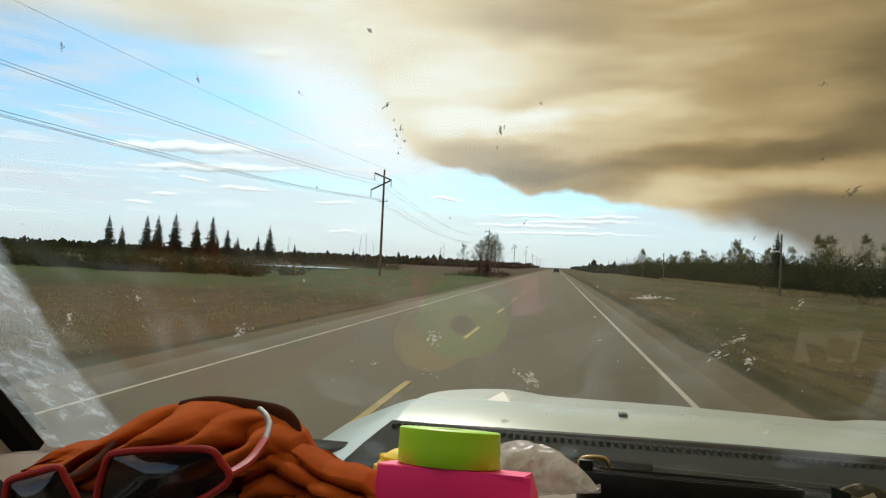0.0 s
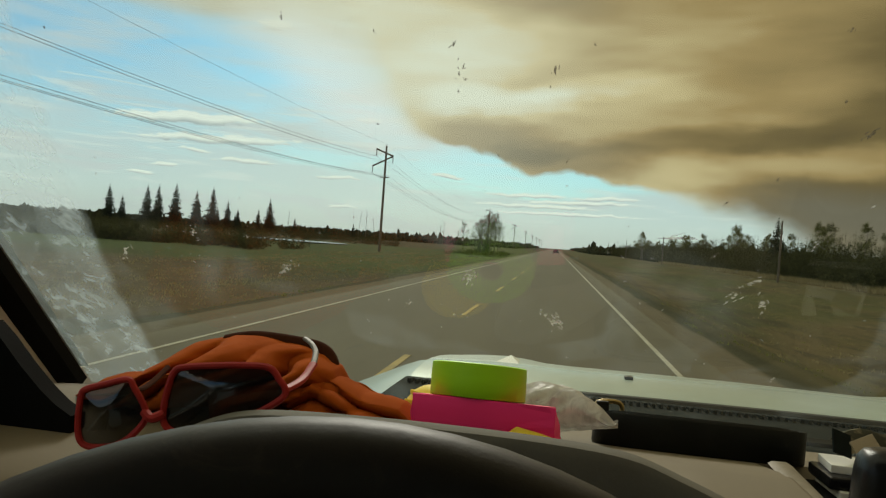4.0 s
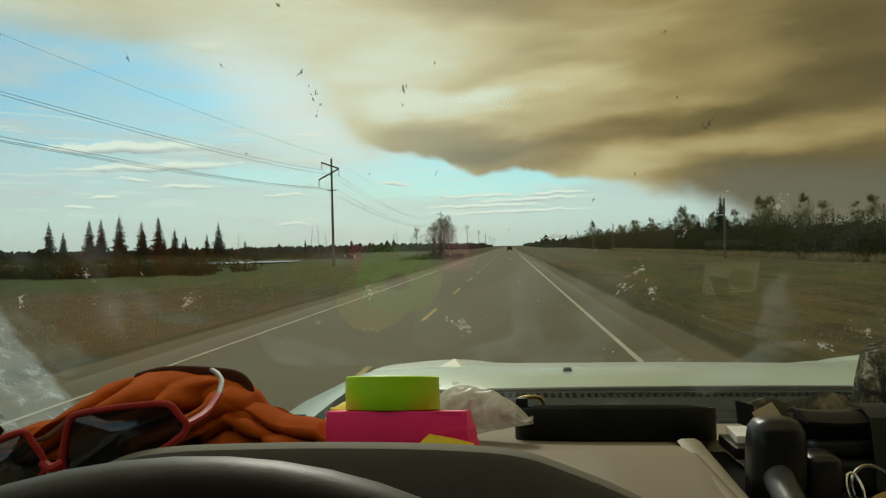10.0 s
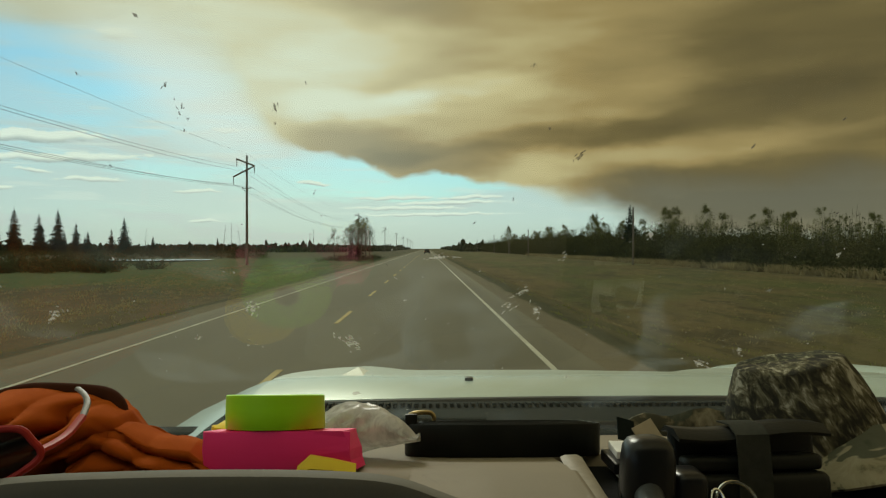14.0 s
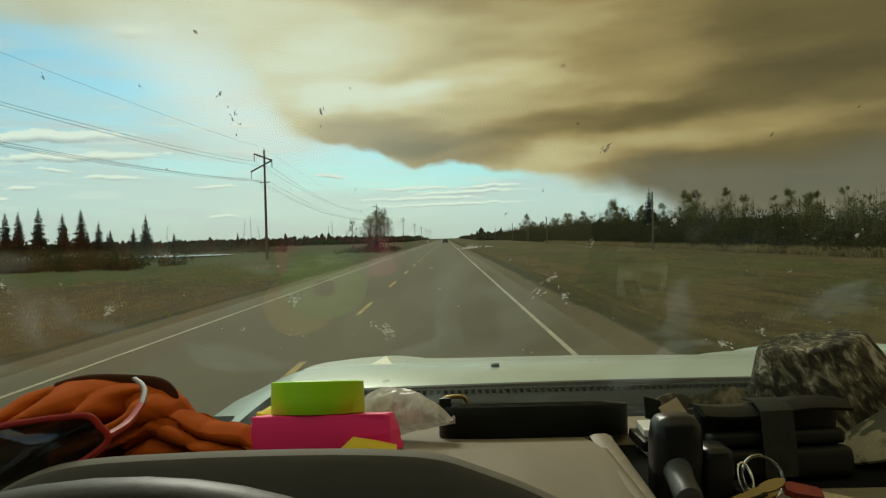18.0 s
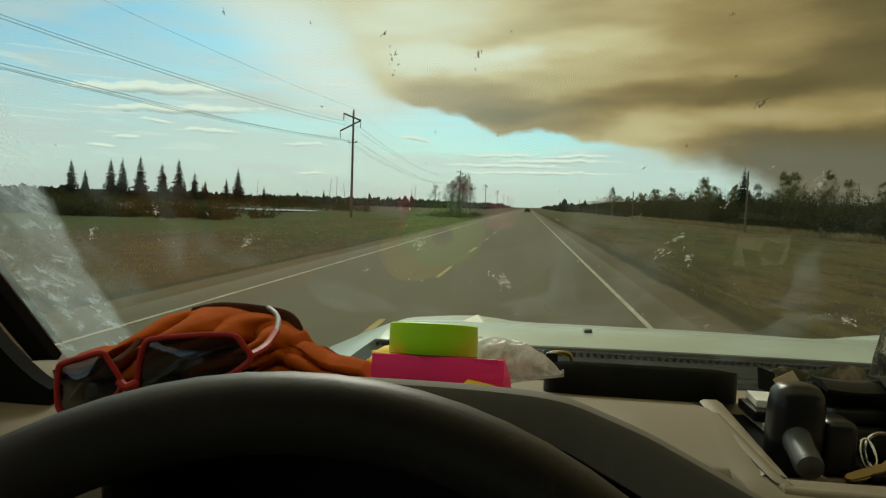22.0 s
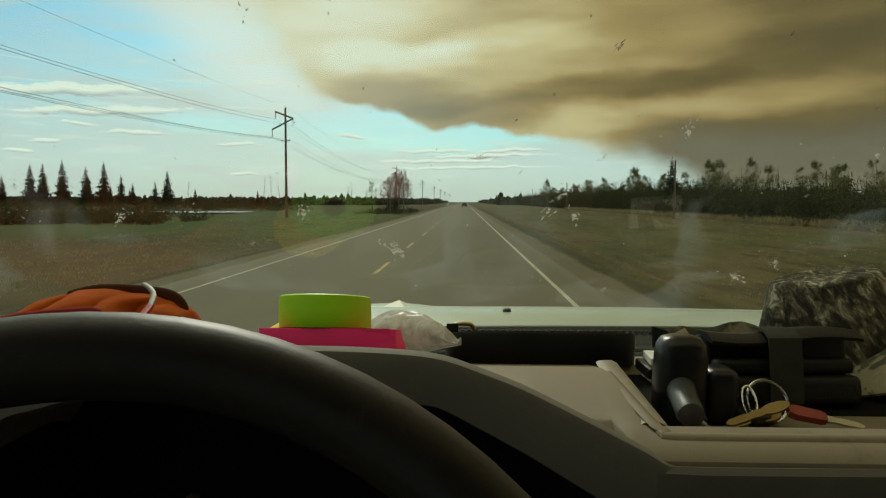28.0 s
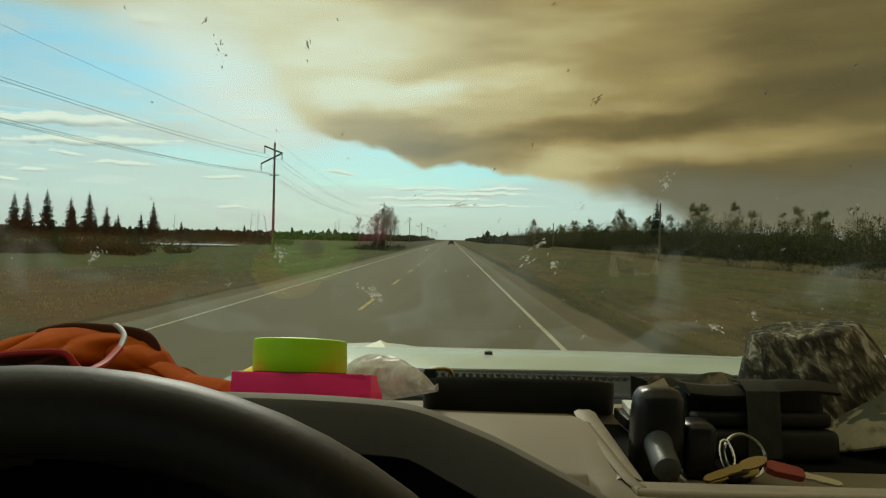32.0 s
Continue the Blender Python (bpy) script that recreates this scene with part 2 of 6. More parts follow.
# ---- materials ----
def surface(name, base, other, scale, rough=0.6, fine=0.0, bump=0.2, metal=0.0, stretch=(1, 1, 1), random=0.0, spec=0.5, depth=0.002, wear=None, sheen=0.0):
    """A surface whose colour wanders between two tones at a coarse scale and a fine one, with relief of the fine one."""
    m = bpy.data.materials.new(name)
    m.use_nodes = True
    n = Net(m.node_tree)
    at = n.place(stretch)
    fine = fine or scale * 9
    coarse, grain = n.noise(at, scale, 4, 0.6, 0.4), n.noise(at, fine, 5, 0.65)
    f = n.add(n.mul(n.step(coarse, 0.32, 0.68), 0.65), n.mul(n.sub(grain, 0.32), 0.7))
    color = n.mix(f, base, other)
    if wear:
        tone, amount = wear
        color = n.mix(n.mul(n.step(n.noise(at, scale * 2.7, 6, 0.7, 1.0), 0.55, 0.72), amount), color, tone)
    if random:
        pick = n.node("ShaderNodeObjectInfo").outputs["Random"]
        color = n.mix(1.0, color, n.ramp(pick, [(0.0, 1 - random), (1.0, 1.0)]), "MULTIPLY")
    p = n.node("ShaderNodeBsdfPrincipled")
    n.put(p.inputs["Base Color"], color)
    n.put(p.inputs["Roughness"], n.add(rough - 0.1, n.mul(coarse, 0.2)))
    p.inputs["Metallic"].default_value, p.inputs["Specular IOR Level"].default_value = metal, spec
    p.inputs["Sheen Weight"].default_value = sheen
    b = n.node("ShaderNodeBump")
    b.inputs["Strength"].default_value, b.inputs["Distance"].default_value = bump, depth
    n.put(b.inputs["Height"], grain)
    n.put(p.inputs["Normal"], b.outputs[0])
    o = n.node("ShaderNodeOutputMaterial")
    n.tree.links.new(p.outputs[0], o.inputs[0])
    m["principled"] = p.name
    return m


def foliage(name, base, other, through_light=0.35):
    """Leaves: two greens picked clump by clump, with some light passing through."""
    m = bpy.data.materials.new(name)
    m.use_nodes = True
    n = Net(m.node_tree)
    pick = n.node("ShaderNodeNewGeometry").outputs["Random Per Island"]
    patch = n.noise(n.place(), 0.35, 3)
    color = n.mix(n.add(n.mul(pick, 0.6), n.mul(n.step(patch, 0.35, 0.65), 0.4)), base, other)
    d, t, mix = n.node("ShaderNodeBsdfDiffuse"), n.node("ShaderNodeBsdfTranslucent"), n.node("ShaderNodeMixShader")
    n.put(d.inputs[0], color), n.put(t.inputs[0], color)
    mix.inputs[0].default_value = through_light
    n.tree.links.new(d.outputs[0], mix.inputs[1]), n.tree.links.new(t.outputs[0], mix.inputs[2])
    o = n.node("ShaderNodeOutputMaterial")
    n.tree.links.new(mix.outputs[0], o.inputs[0])
    return m


def film(name, base, other, clear):
    """A thin dried smear that lets part of the view through."""
    m = bpy.data.materials.new(name)
    m.use_nodes = True
    n = Net(m.node_tree)
    color = n.mix(n.noise(n.place(), 400, 3), base, other)
    d, t, c = n.node("ShaderNodeBsdfDiffuse"), n.node("ShaderNodeBsdfTranslucent"), n.node("ShaderNodeBsdfTransparent")
    n.put(d.inputs[0], color), n.put(t.inputs[0], color)
    both, last = n.node("ShaderNodeMixShader"), n.node("ShaderNodeMixShader")
    both.inputs[0].default_value = 0.6
    n.put(last.inputs[0], n.step(n.noise(n.place(), 260, 4, 0.6), 0.35, 0.7, clear - 0.25, clear + 0.35))
    n.tree.links.new(d.outputs[0], both.inputs[1]), n.tree.links.new(t.outputs[0], both.inputs[2])
    n.tree.links.new(both.outputs[0], last.inputs[1]), n.tree.links.new(c.outputs[0], last.inputs[2])
    o = n.node("ShaderNodeOutputMaterial")
    n.tree.links.new(last.outputs[0], o.inputs[0])
    return m


def road_material():
    m = bpy.data.materials.new("old_asphalt")
    m.use_nodes = True
    n = Net(m.node_tree)
    at = n.place()
    x, y, z = n.split(at)
    grain, patch = n.noise(at, 60, 3, 0.7), n.noise(n.place((0.6, 0.05, 1)), 1.0, 5, 0.6)
    wheel = n.math("ABSOLUTE", n.sub(n.math("ABSOLUTE", n.sub(n.math("ABSOLUTE", n.add(x, 1.72)), 1.85)), 0.85))
    track = n.step(wheel, 0.55, 0.1)
    color = n.mix(n.step(patch, 0.3, 0.7), (0.070, 0.058, 0.032), (0.090, 0.076, 0.043))
    color = n.mix(n.mul(track, 0.3), color, (0.075, 0.061, 0.034))
    color = n.mix(n.mul(n.step(grain, 0.35, 0.75), 0.30), color, (0.14, 0.12, 0.078))
    side = n.step(n.math("ABSOLUTE", n.add(x, 1.72)), 3.75, 4.5)
    color = n.mix(n.mul(side, 0.5), color, (0.14, 0.122, 0.08))
    crack_at = n.node("ShaderNodeTexVoronoi")
    crack_at.feature = "DISTANCE_TO_EDGE"
    n.put(crack_at.inputs["Vector"], n.place((0.35, 0.09, 1)))
    crack_at.inputs["Scale"].default_value = 1.0
    line = n.step(n.add(crack_at.outputs["Distance"], n.mul(n.noise(at, 3, 4), 0.03)), 0.022, 0.014)
    color = n.mix(n.mul(line, 0.55), color, (0.06, 0.055, 0.05))
    p = n.node("ShaderNodeBsdfPrincipled")
    n.put(p.inputs["Base Color"], color)
    p.inputs["Roughness"].default_value, p.inputs["Specular IOR Level"].default_value = 0.85, 0.3
    b = n.node("ShaderNodeBump")
    b.inputs["Strength"].default_value, b.inputs["Distance"].default_value = 0.5, 0.006
    n.put(b.inputs["Height"], grain), n.put(p.inputs["Normal"], b.outputs[0])
    o = n.node("ShaderNodeOutputMaterial")
    n.tree.links.new(p.outputs[0], o.inputs[0])
    return m


def ground_material():
    m = bpy.data.materials.new("spring_grass_ground")
    m.use_nodes = True
    n = Net(m.node_tree)
    at = n.place()
    x, y, z = n.split(at)
    big, mid, grain = n.noise(n.place((0.10, 0.03, 1)), 1.0, 5, 0.6, 0.6), n.noise(n.place((0.55, 0.12, 1)), 1.0, 6, 0.7, 0.5), n.noise(at, 5.0, 5, 0.7)
    straw, green, earth = (0.104, 0.080, 0.035), (0.055, 0.062, 0.017), (0.038, 0.031, 0.015)
    color = n.mix(n.step(big, 0.40, 0.62), straw, green)
    color = n.mix(n.mul(n.step(mid, 0.47, 0.62), 0.75), color, earth)
    color = n.mix(n.mul(n.step(n.noise(n.place((0.3, 0.05, 1)), 1.7, 5, 0.65), 0.52, 0.66), 0.6), color, (0.114, 0.084, 0.039))
    color = n.mix(n.mul(n.step(n.noise(n.place((0.9, 0.22, 1)), 1.3, 6, 0.7, 0.8), 0.50, 0.66), 0.55), color, (0.040, 0.034, 0.016))
    color = n.mix(n.mul(n.step(grain, 0.42, 0.75), 0.3), color, (0.102, 0.077, 0.034))
    wet = n.mul(n.step(x, -7.0, -13.0), n.step(n.noise(n.place((0.25, 0.06, 1)), 1.0, 5, 0.6, 0.6), 0.38, 0.56, 0.25, 0.85))
    color = n.mix(wet, color, (0.046, 0.041, 0.018))
    # new grass in a strip beyond the verge, bare red-brown earth before it, greener ground across the road
    uneven = n.mul(n.sub(n.noise(n.place((0.08, 0.04, 1)), 1.0, 5, 0.65), 0.5), 40.0)
    along = n.add(y, uneven)
    fresh = n.mul(n.mul(n.step(x, -8.5, -12.0), n.step(x, -105.0, -60.0)), n.mul(n.step(along, 40.0, 62.0), n.step(along, 215.0, 175.0)))
    color = n.mix(n.mul(fresh, n.step(mid, 0.66, 0.40, 0.5, 0.95)), color, n.mix(grain, (0.034, 0.062, 0.010), (0.060, 0.086, 0.018)))
    bare = n.mul(n.mul(n.step(x, -8.0, -11.0), n.step(x, -36.0, -24.0)), n.mul(n.step(along, 14.0, 22.0), n.step(along, 50.0, 34.0)))
    color = n.mix(n.mul(bare, n.step(mid, 0.35, 0.6, 0.25, 0.8)), color, n.mix(grain, (0.088, 0.058, 0.030), (0.125, 0.090, 0.048)))
    bank = n.mul(n.mul(n.step(x, 9.0, 13.0), n.step(x, 27.0, 22.0)), n.step(n.noise(n.place((0.12, 0.05, 1)), 1.0, 4, 0.6), 0.42, 0.60))
    color = n.mix(n.mul(bank, 0.6), color, n.mix(grain, (0.058, 0.068, 0.018), (0.088, 0.090, 0.030)))
    off = n.math("ABSOLUTE", n.add(x, 1.72))
    wobble = n.mul(n.sub(n.noise(n.place((1, 0.3, 1)), 0.8, 4), 0.5), 1.2)
    gravel = n.step(n.add(off, wobble), 5.9, 5.0)
    color = n.mix(n.mul(gravel, 0.75), color, n.mix(grain, (0.19, 0.16, 0.115), (0.11, 0.095, 0.07)))
    ditch = n.mul(n.step(n.add(off, wobble), 5.4, 6.2), n.step(n.add(off, wobble), 8.4, 6.8))
    color = n.mix(n.mul(ditch, 0.6), color, (0.060, 0.058, 0.026))
    rim = n.mul(n.step(n.add(off, n.mul(wobble, 0.5)), 5.0, 5.25), n.step(n.add(off, wobble), 6.3, 5.5))
    color = n.mix(n.mul(rim, 0.8), color, (0.034, 0.036, 0.014))
    p = n.node("ShaderNodeBsdfPrincipled")
    n.put(p.inputs["Base Color"], color)
    p.inputs["Roughness"].default_value, p.inputs["Specular IOR Level"].default_value = 0.95, 0.1
    b = n.node("ShaderNodeBump")
    b.inputs["Strength"].default_value, b.inputs["Distance"].default_value = 0.7, 0.12
    n.put(b.inputs["Height"], n.add(grain, n.mul(mid, 0.5))), n.put(p.inputs["Normal"], b.outputs[0])
    o = n.node("ShaderNodeOutputMaterial")
    n.tree.links.new(p.outputs[0], o.inputs[0])
    return m


def glass_material(name, dusty=True, tint=(0.82, 0.90, 0.80), gloss=1.0):
    """Thin pane: clear, a faint gloss at its face, and road dust outside the wiped fan."""
    m = bpy.data.materials.new(name)
    m.use_nodes = True
    n = Net(m.node_tree)
    clear, shine, mix = n.node("ShaderNodeBsdfTransparent"), n.node("ShaderNodeBsdfGlossy"), n.node("ShaderNodeMixShader")
    clear.inputs[0].default_value = (*tint, 1)
    shine.inputs["Roughness"].default_value = 0.035
    mix.inputs[0].default_value = 0.07 * gloss
    n.tree.links.new(clear.outputs[0], mix.inputs[1]), n.tree.links.new(shine.outputs[0], mix.inputs[2])
    last = mix.outputs[0]
    if dusty:
        at = n.place()
        x, y, z = n.split(at)
        fan = n.math("SQRT", n.add(n.math("POWER", n.add(x, MID - 0.58), 2.0), n.math("POWER", n.sub(y, 0.90), 2.0)))
        smear = n.noise(n.place((9, 5, 5)), 1.6, 6, 0.62, 1.2)
        outside = n.step(n.add(fan, n.mul(n.sub(smear, 0.5), 0.02)), 1.096, 1.110)
        speck = n.step(n.noise(at, 60, 3, 0.6), 0.62, 0.74)
        smudge = n.step(n.noise(n.place((1, 0.55, 0.8)), 62, 3, 0.5, 0.9), 0.50, 0.74)
        film = n.add(n.mul(outside, n.add(n.step(smear, 0.35, 0.75, 0.13, 0.30), n.mul(smudge, 0.26))), n.mul(n.step(smear, 0.45, 0.8), 0.010))
        film = n.add(n.add(film, 0.003), n.mul(n.mul(speck, outside), 0.15))
        # pale soft-edged patches on the lower half, and fine grit
        blot = n.step(n.noise(n.place((1.0, 0.7, 1.0)), 9.0, 2, 0.4, 0.8), 0.53, 0.66)
        grit = n.step(n.noise(n.place((1.0, 0.6, 0.8)), 150, 2, 0.5), 0.71, 0.78)
        low = n.step(y, 0.50, 0.66)
        film = n.add(film, n.mul(low, n.add(n.mul(blot, n.step(smear, 0.3, 0.7, 0.02, 0.075)), n.mul(grit, 0.12))))
        dust, top = n.node("ShaderNodeBsdfTranslucent"), n.node("ShaderNodeMixShader")
        dust.inputs[0].default_value = (0.56, 0.70, 0.76, 1)
        n.put(top.inputs[0], film)
        n.tree.links.new(last, top.inputs[1]), n.tree.links.new(dust.outputs[0], top.inputs[2])
        last = top.outputs[0]
    o = n.node("ShaderNodeOutputMaterial")
    n.tree.links.new(last, o.inputs[0])
    return m


def camo_material(name, size, lift):
    m = bpy.data.materials.new(name)
    m.use_nodes = True
    n = Net(m.node_tree)
    a = n.noise(n.place((1.5, 1.5, 0.55)), size, 6, 0.62, 0.5)
    b = n.noise(n.place((1.3, 1.3, 0.7)), size * 0.7, 3, 0.5, 0.8)
    weave = n.noise(n.place(), 900, 2)
    a = n.add(a, lift)
    color = n.ramp(a, [(0.0, (0.03, 0.03, 0.02)), (0.43, (0.045, 0.042, 0.026)), (0.50, (0.13, 0.11, 0.065)), (0.60, (0.24, 0.205, 0.13)), (1.0, (0.36, 0.32, 0.23))])
    color = n.mix(n.mul(n.step(b, 0.57, 0.60), 0.8), color, (0.040, 0.048, 0.034))
    p = n.node("ShaderNodeBsdfPrincipled")
    n.put(p.inputs["Base Color"], color)
    p.inputs["Roughness"].default_value, p.inputs["Specular IOR Level"].default_value = 0.9, 0.2
    bu = n.node("ShaderNodeBump")
    bu.inputs["Strength"].default_value, bu.inputs["Distance"].default_value = 0.4, 0.001
    n.put(bu.inputs["Height"], weave), n.put(p.inputs["Normal"], bu.outputs[0])
    o = n.node("ShaderNodeOutputMaterial")
    n.tree.links.new(p.outputs[0], o.inputs[0])
    return m


def streak_camo():
    """Bark-like camouflage: slanting dark and pale streaks."""
    m = bpy.data.materials.new("bark_camouflage")
    m.use_nodes = True
    n = Net(m.node_tree)
    at = n.place()
    x, y, z = n.split(at)
    across, along = n.add(n.mul(x, 0.85), n.mul(z, 0.53)), n.sub(n.mul(x, 0.53), n.mul(z, 0.85))
    a = n.noise(n.join(n.mul(across, 120.0), n.mul(along, 36.0), n.mul(y, 70.0)), 1.0, 5, 0.65, 0.9)
    b = n.noise(n.join(n.mul(across, 42.0), n.mul(along, 26.0), n.mul(y, 36.0)), 1.0, 4, 0.6, 0.9)
    color = n.ramp(n.add(n.mul(a, 0.62), n.mul(b, 0.38)), [(0.0, (0.014, 0.014, 0.011)), (0.44, (0.024, 0.023, 0.017)), (0.50, (0.060, 0.054, 0.032)), (0.56, (0.14, 0.127, 0.080)), (0.62, (0.34, 0.32, 0.25)), (1.0, (0.42, 0.40, 0.34))])
    p = n.node("ShaderNodeBsdfPrincipled")
    n.put(p.inputs["Base Color"], color)
    p.inputs["Roughness"].default_value, p.inputs["Specular IOR Level"].default_value = 0.92, 0.15
    bu = n.node("ShaderNodeBump")
    bu.inputs["Strength"].default_value, bu.inputs["Distance"].default_value = 0.4, 0.001
    n.put(bu.inputs["Height"], n.noise(at, 900, 2)), n.put(p.inputs["Normal"], bu.outputs[0])
    o = n.node("ShaderNodeOutputMaterial")
    n.tree.links.new(p.outputs[0], o.inputs[0])
    return m


CAMO_STREAK = streak_camo()
ASPHALT, GRASS = road_material(), ground_material()
WHITE_PAINT = surface("worn_white_line", (0.40, 0.385, 0.32), (0.25, 0.235, 0.18), 1.5, 0.8, 30, 0.4, wear=((0.2, 0.185, 0.14), 0.8))
YELLOW_PAINT = surface("worn_yellow_line", (0.36, 0.26, 0.045), (0.22, 0.165, 0.05), 2.0, 0.8, 30, 0.4, wear=((0.2, 0.18, 0.12), 0.4))
POLE_WOOD = surface("weathered_pole_wood", (0.10, 0.082, 0.065), (0.16, 0.135, 0.11), 3, 0.85, 40, 0.5, stretch=(1, 1, 0.1))
STEEL = surface("galvanised_steel", (0.22, 0.22, 0.22), (0.30, 0.30, 0.29), 6, 0.45, 50, 0.2, metal=0.7)
PORCELAIN = surface("grey_insulator", (0.16, 0.15, 0.14), (0.22, 0.21, 0.20), 8, 0.35)
WIRE = surface("conductor", (0.12, 0.12, 0.12), (0.18, 0.18, 0.18), 2, 0.5, metal=0.5)
BARK = surface("grey_brown_twigs", (0.070, 0.062, 0.050), (0.12, 0.108, 0.09), 3, 0.9, 30)
ASPEN_BARK = surface("pale_aspen_bark", (0.17, 0.155, 0.125), (0.10, 0.09, 0.07), 5, 0.85, 18, 0.5, stretch=(1, 1, 0.5), wear=((0.06, 0.05, 0.04), 0.8))
LEAF_SPRING = foliage("young_leaves", (0.085, 0.098, 0.026), (0.140, 0.142, 0.046), 0.5)
LEAF_BUD = foliage("buds_and_catkins", (0.095, 0.095, 0.042), (0.140, 0.135, 0.062), 0.35)
THICKET = foliage("thicket_twigs", (0.048, 0.052, 0.024), (0.088, 0.090, 0.040), 0.45)
NEEDLE = foliage("spruce_needles", (0.026, 0.038, 0.024), (0.048, 0.060, 0.036), 0.2)
FAR_WOOD = foliage("far_forest", (0.036, 0.046, 0.028), (0.070, 0.074, 0.044), 0.15)
STRAW = foliage("dry_grass", (0.235, 0.196, 0.108), (0.31, 0.265, 0.155), 0.55)
TURF = foliage("green_grass", (0.165, 0.180, 0.055), (0.21, 0.21, 0.075), 0.55)
POND = surface("still_water", (0.02, 0.022, 0.02), (0.03, 0.03, 0.026), 0.3, 0.12, 3, 0.08, spec=1.0)
TRUCK_PAINT = surface("white_truck_paint", (0.43, 0.515, 0.51), (0.38, 0.46, 0.455), 1.6, 0.24, 40, 0.02, wear=((0.42, 0.40, 0.34), 0.2))


def hood_paint():
    """White paint, its forward part greyed for its dimmer reflection, and small chips."""
    m = bpy.data.materials.new("white_hood_paint_dimmed_ahead")
    m.use_nodes = True
    n = Net(m.node_tree)
    at = n.place()
    x, y, z = n.split(at)
    patch, grain = n.noise(at, 3.0, 5, 0.6, 0.5), n.noise(at, 90, 4, 0.65)
    color = n.mix(n.step(patch, 0.35, 0.65), (0.42, 0.505, 0.50), (0.36, 0.435, 0.425))
    # Dimmer reflection of the sloping front, put into the colour as grey.
    dim_at = n.add(y, n.mul(n.sub(patch, 0.5), 0.10))
    dimmed = n.mul(n.step(dim_at, 1.60, 1.70), n.step(grain, 0.2, 0.7, 0.55, 0.9))
    color = n.mix(dimmed, color, (0.24, 0.27, 0.245))
    chip = n.step(n.noise(n.place((1, 0.4, 1)), 34, 3, 0.5), 0.72, 0.75)
    color = n.mix(n.mul(chip, 0.8), color, (0.10, 0.09, 0.075))
    p = n.node("ShaderNodeBsdfPrincipled")
    n.put(p.inputs["Base Color"], color)
    n.put(p.inputs["Roughness"], n.add(0.25, n.mul(dimmed, 0.3)))
    o = n.node("ShaderNodeOutputMaterial")
    n.tree.links.new(p.outputs[0], o.inputs[0])
    return m


HOOD_PAINT = hood_paint()
BLACK_TRIM = surface("black_cowl_plastic", (0.006, 0.009, 0.0085), (0.013, 0.0185, 0.0175), 6, 0.85, 120, 0.3, spec=0.1)
RUBBER = surface("black_rubber", (0.012, 0.012, 0.012), (0.022, 0.022, 0.021), 10, 0.7)
DASH = surface("taupe_dash_plastic", (0.166, 0.134, 0.082), (0.200, 0.162, 0.102), 5, 0.74, 420, 0.25, depth=0.0006, wear=((0.105, 0.078, 0.045), 0.55))
# Paler dash tone that paints light onto the tray's edge.
DASH_LIT = surface("lit_pale_dash_plastic", (0.25, 0.215, 0.155), (0.17, 0.14, 0.092), 40, 0.6, 420, 0.25, depth=0.0006)
DASH_DARK = surface("dark_grey_dash_plastic", (0.108, 0.100, 0.076), (0.134, 0.124, 0.095), 5, 0.78, 420, 0.25, depth=0.0006, wear=((0.18, 0.165, 0.13), 0.3))
HEADLINER = surface("beige_cabin_trim", (0.52, 0.50, 0.44), (0.58, 0.555, 0.49), 4, 0.85, 300, 0.3, depth=0.0006)
# The wear tone is the rim's lit brown, painted in patches all round.
WHEEL_SKIN = surface("black_wheel_leather", (0.017, 0.0135, 0.0085), (0.030, 0.023, 0.014), 14, 0.5, 260, 0.3, depth=0.0005, wear=((0.066, 0.047, 0.026), 0.4), spec=0.45)
BLACK_PLASTIC = surface("black_plastic", (0.006, 0.0065, 0.007), (0.012, 0.0125, 0.013), 12, 0.30, 160, 0.2, spec=0.35)
WEBBING = surface("dusty_dark_webbing", (0.026, 0.027, 0.021), (0.040, 0.041, 0.032), 60, 0.9, 700, 0.5, depth=0.0008, spec=0.1)
# Black of real trim, also given to panels standing in for shade.
MATT_BLACK = surface("matt_black_trim_and_shade", (0.005, 0.005, 0.0045), (0.008, 0.008, 0.0075), 12, 0.9, 160, 0.2, spec=0.08)
ORANGE_CLOTH = surface("burnt_orange_cloth", (0.42, 0.092, 0.012), (0.30, 0.058, 0.007), 14, 0.95, 900, 0.5, depth=0.0008, spec=0.05)
ORANGE_EDGE = surface("dark_brown_band", (0.040, 0.014, 0.007), (0.06, 0.02, 0.010), 20, 0.95, 500, spec=0.03)
GREEN_TAPE = surface("fluorescent_green_tape", (0.40, 0.80, 0.008), (0.36, 0.73, 0.008), 10, 0.45, 200, 0.1, stretch=(1, 1, 6), depth=0.0005)
PINK_TAPE = surface("fluorescent_pink_tape", (1.0, 0.036, 0.235), (0.97, 0.030, 0.21), 10, 0.5, 200, 0.1, stretch=(1, 1, 6), depth=0.0005)
YELLOW_TAPE = surface("yellow_tape", (0.93, 0.69, 0.025), (0.86, 0.62, 0.020), 10, 0.5, 200, 0.1, stretch=(1, 1, 6), depth=0.0005)
CARDBOARD = surface("tape_core_card", (0.30, 0.22, 0.13), (0.36, 0.27, 0.17), 20, 0.9)
RED_FRAME = surface("red_spectacle_frame", (0.40, 0.028, 0.022), (0.32, 0.022, 0.017), 30, 0.5, 200, 0.05, spec=0.2)
GREY_TIP = surface("grey_temple_tip", (0.13, 0.12, 0.10), (0.18, 0.165, 0.14), 30, 0.5)
BELT_LEATHER = surface("black_belt_leather", (0.0045, 0.0052, 0.004), (0.009, 0.010, 0.0078), 30, 0.42, 500, 0.5, depth=0.0006, spec=0.2)
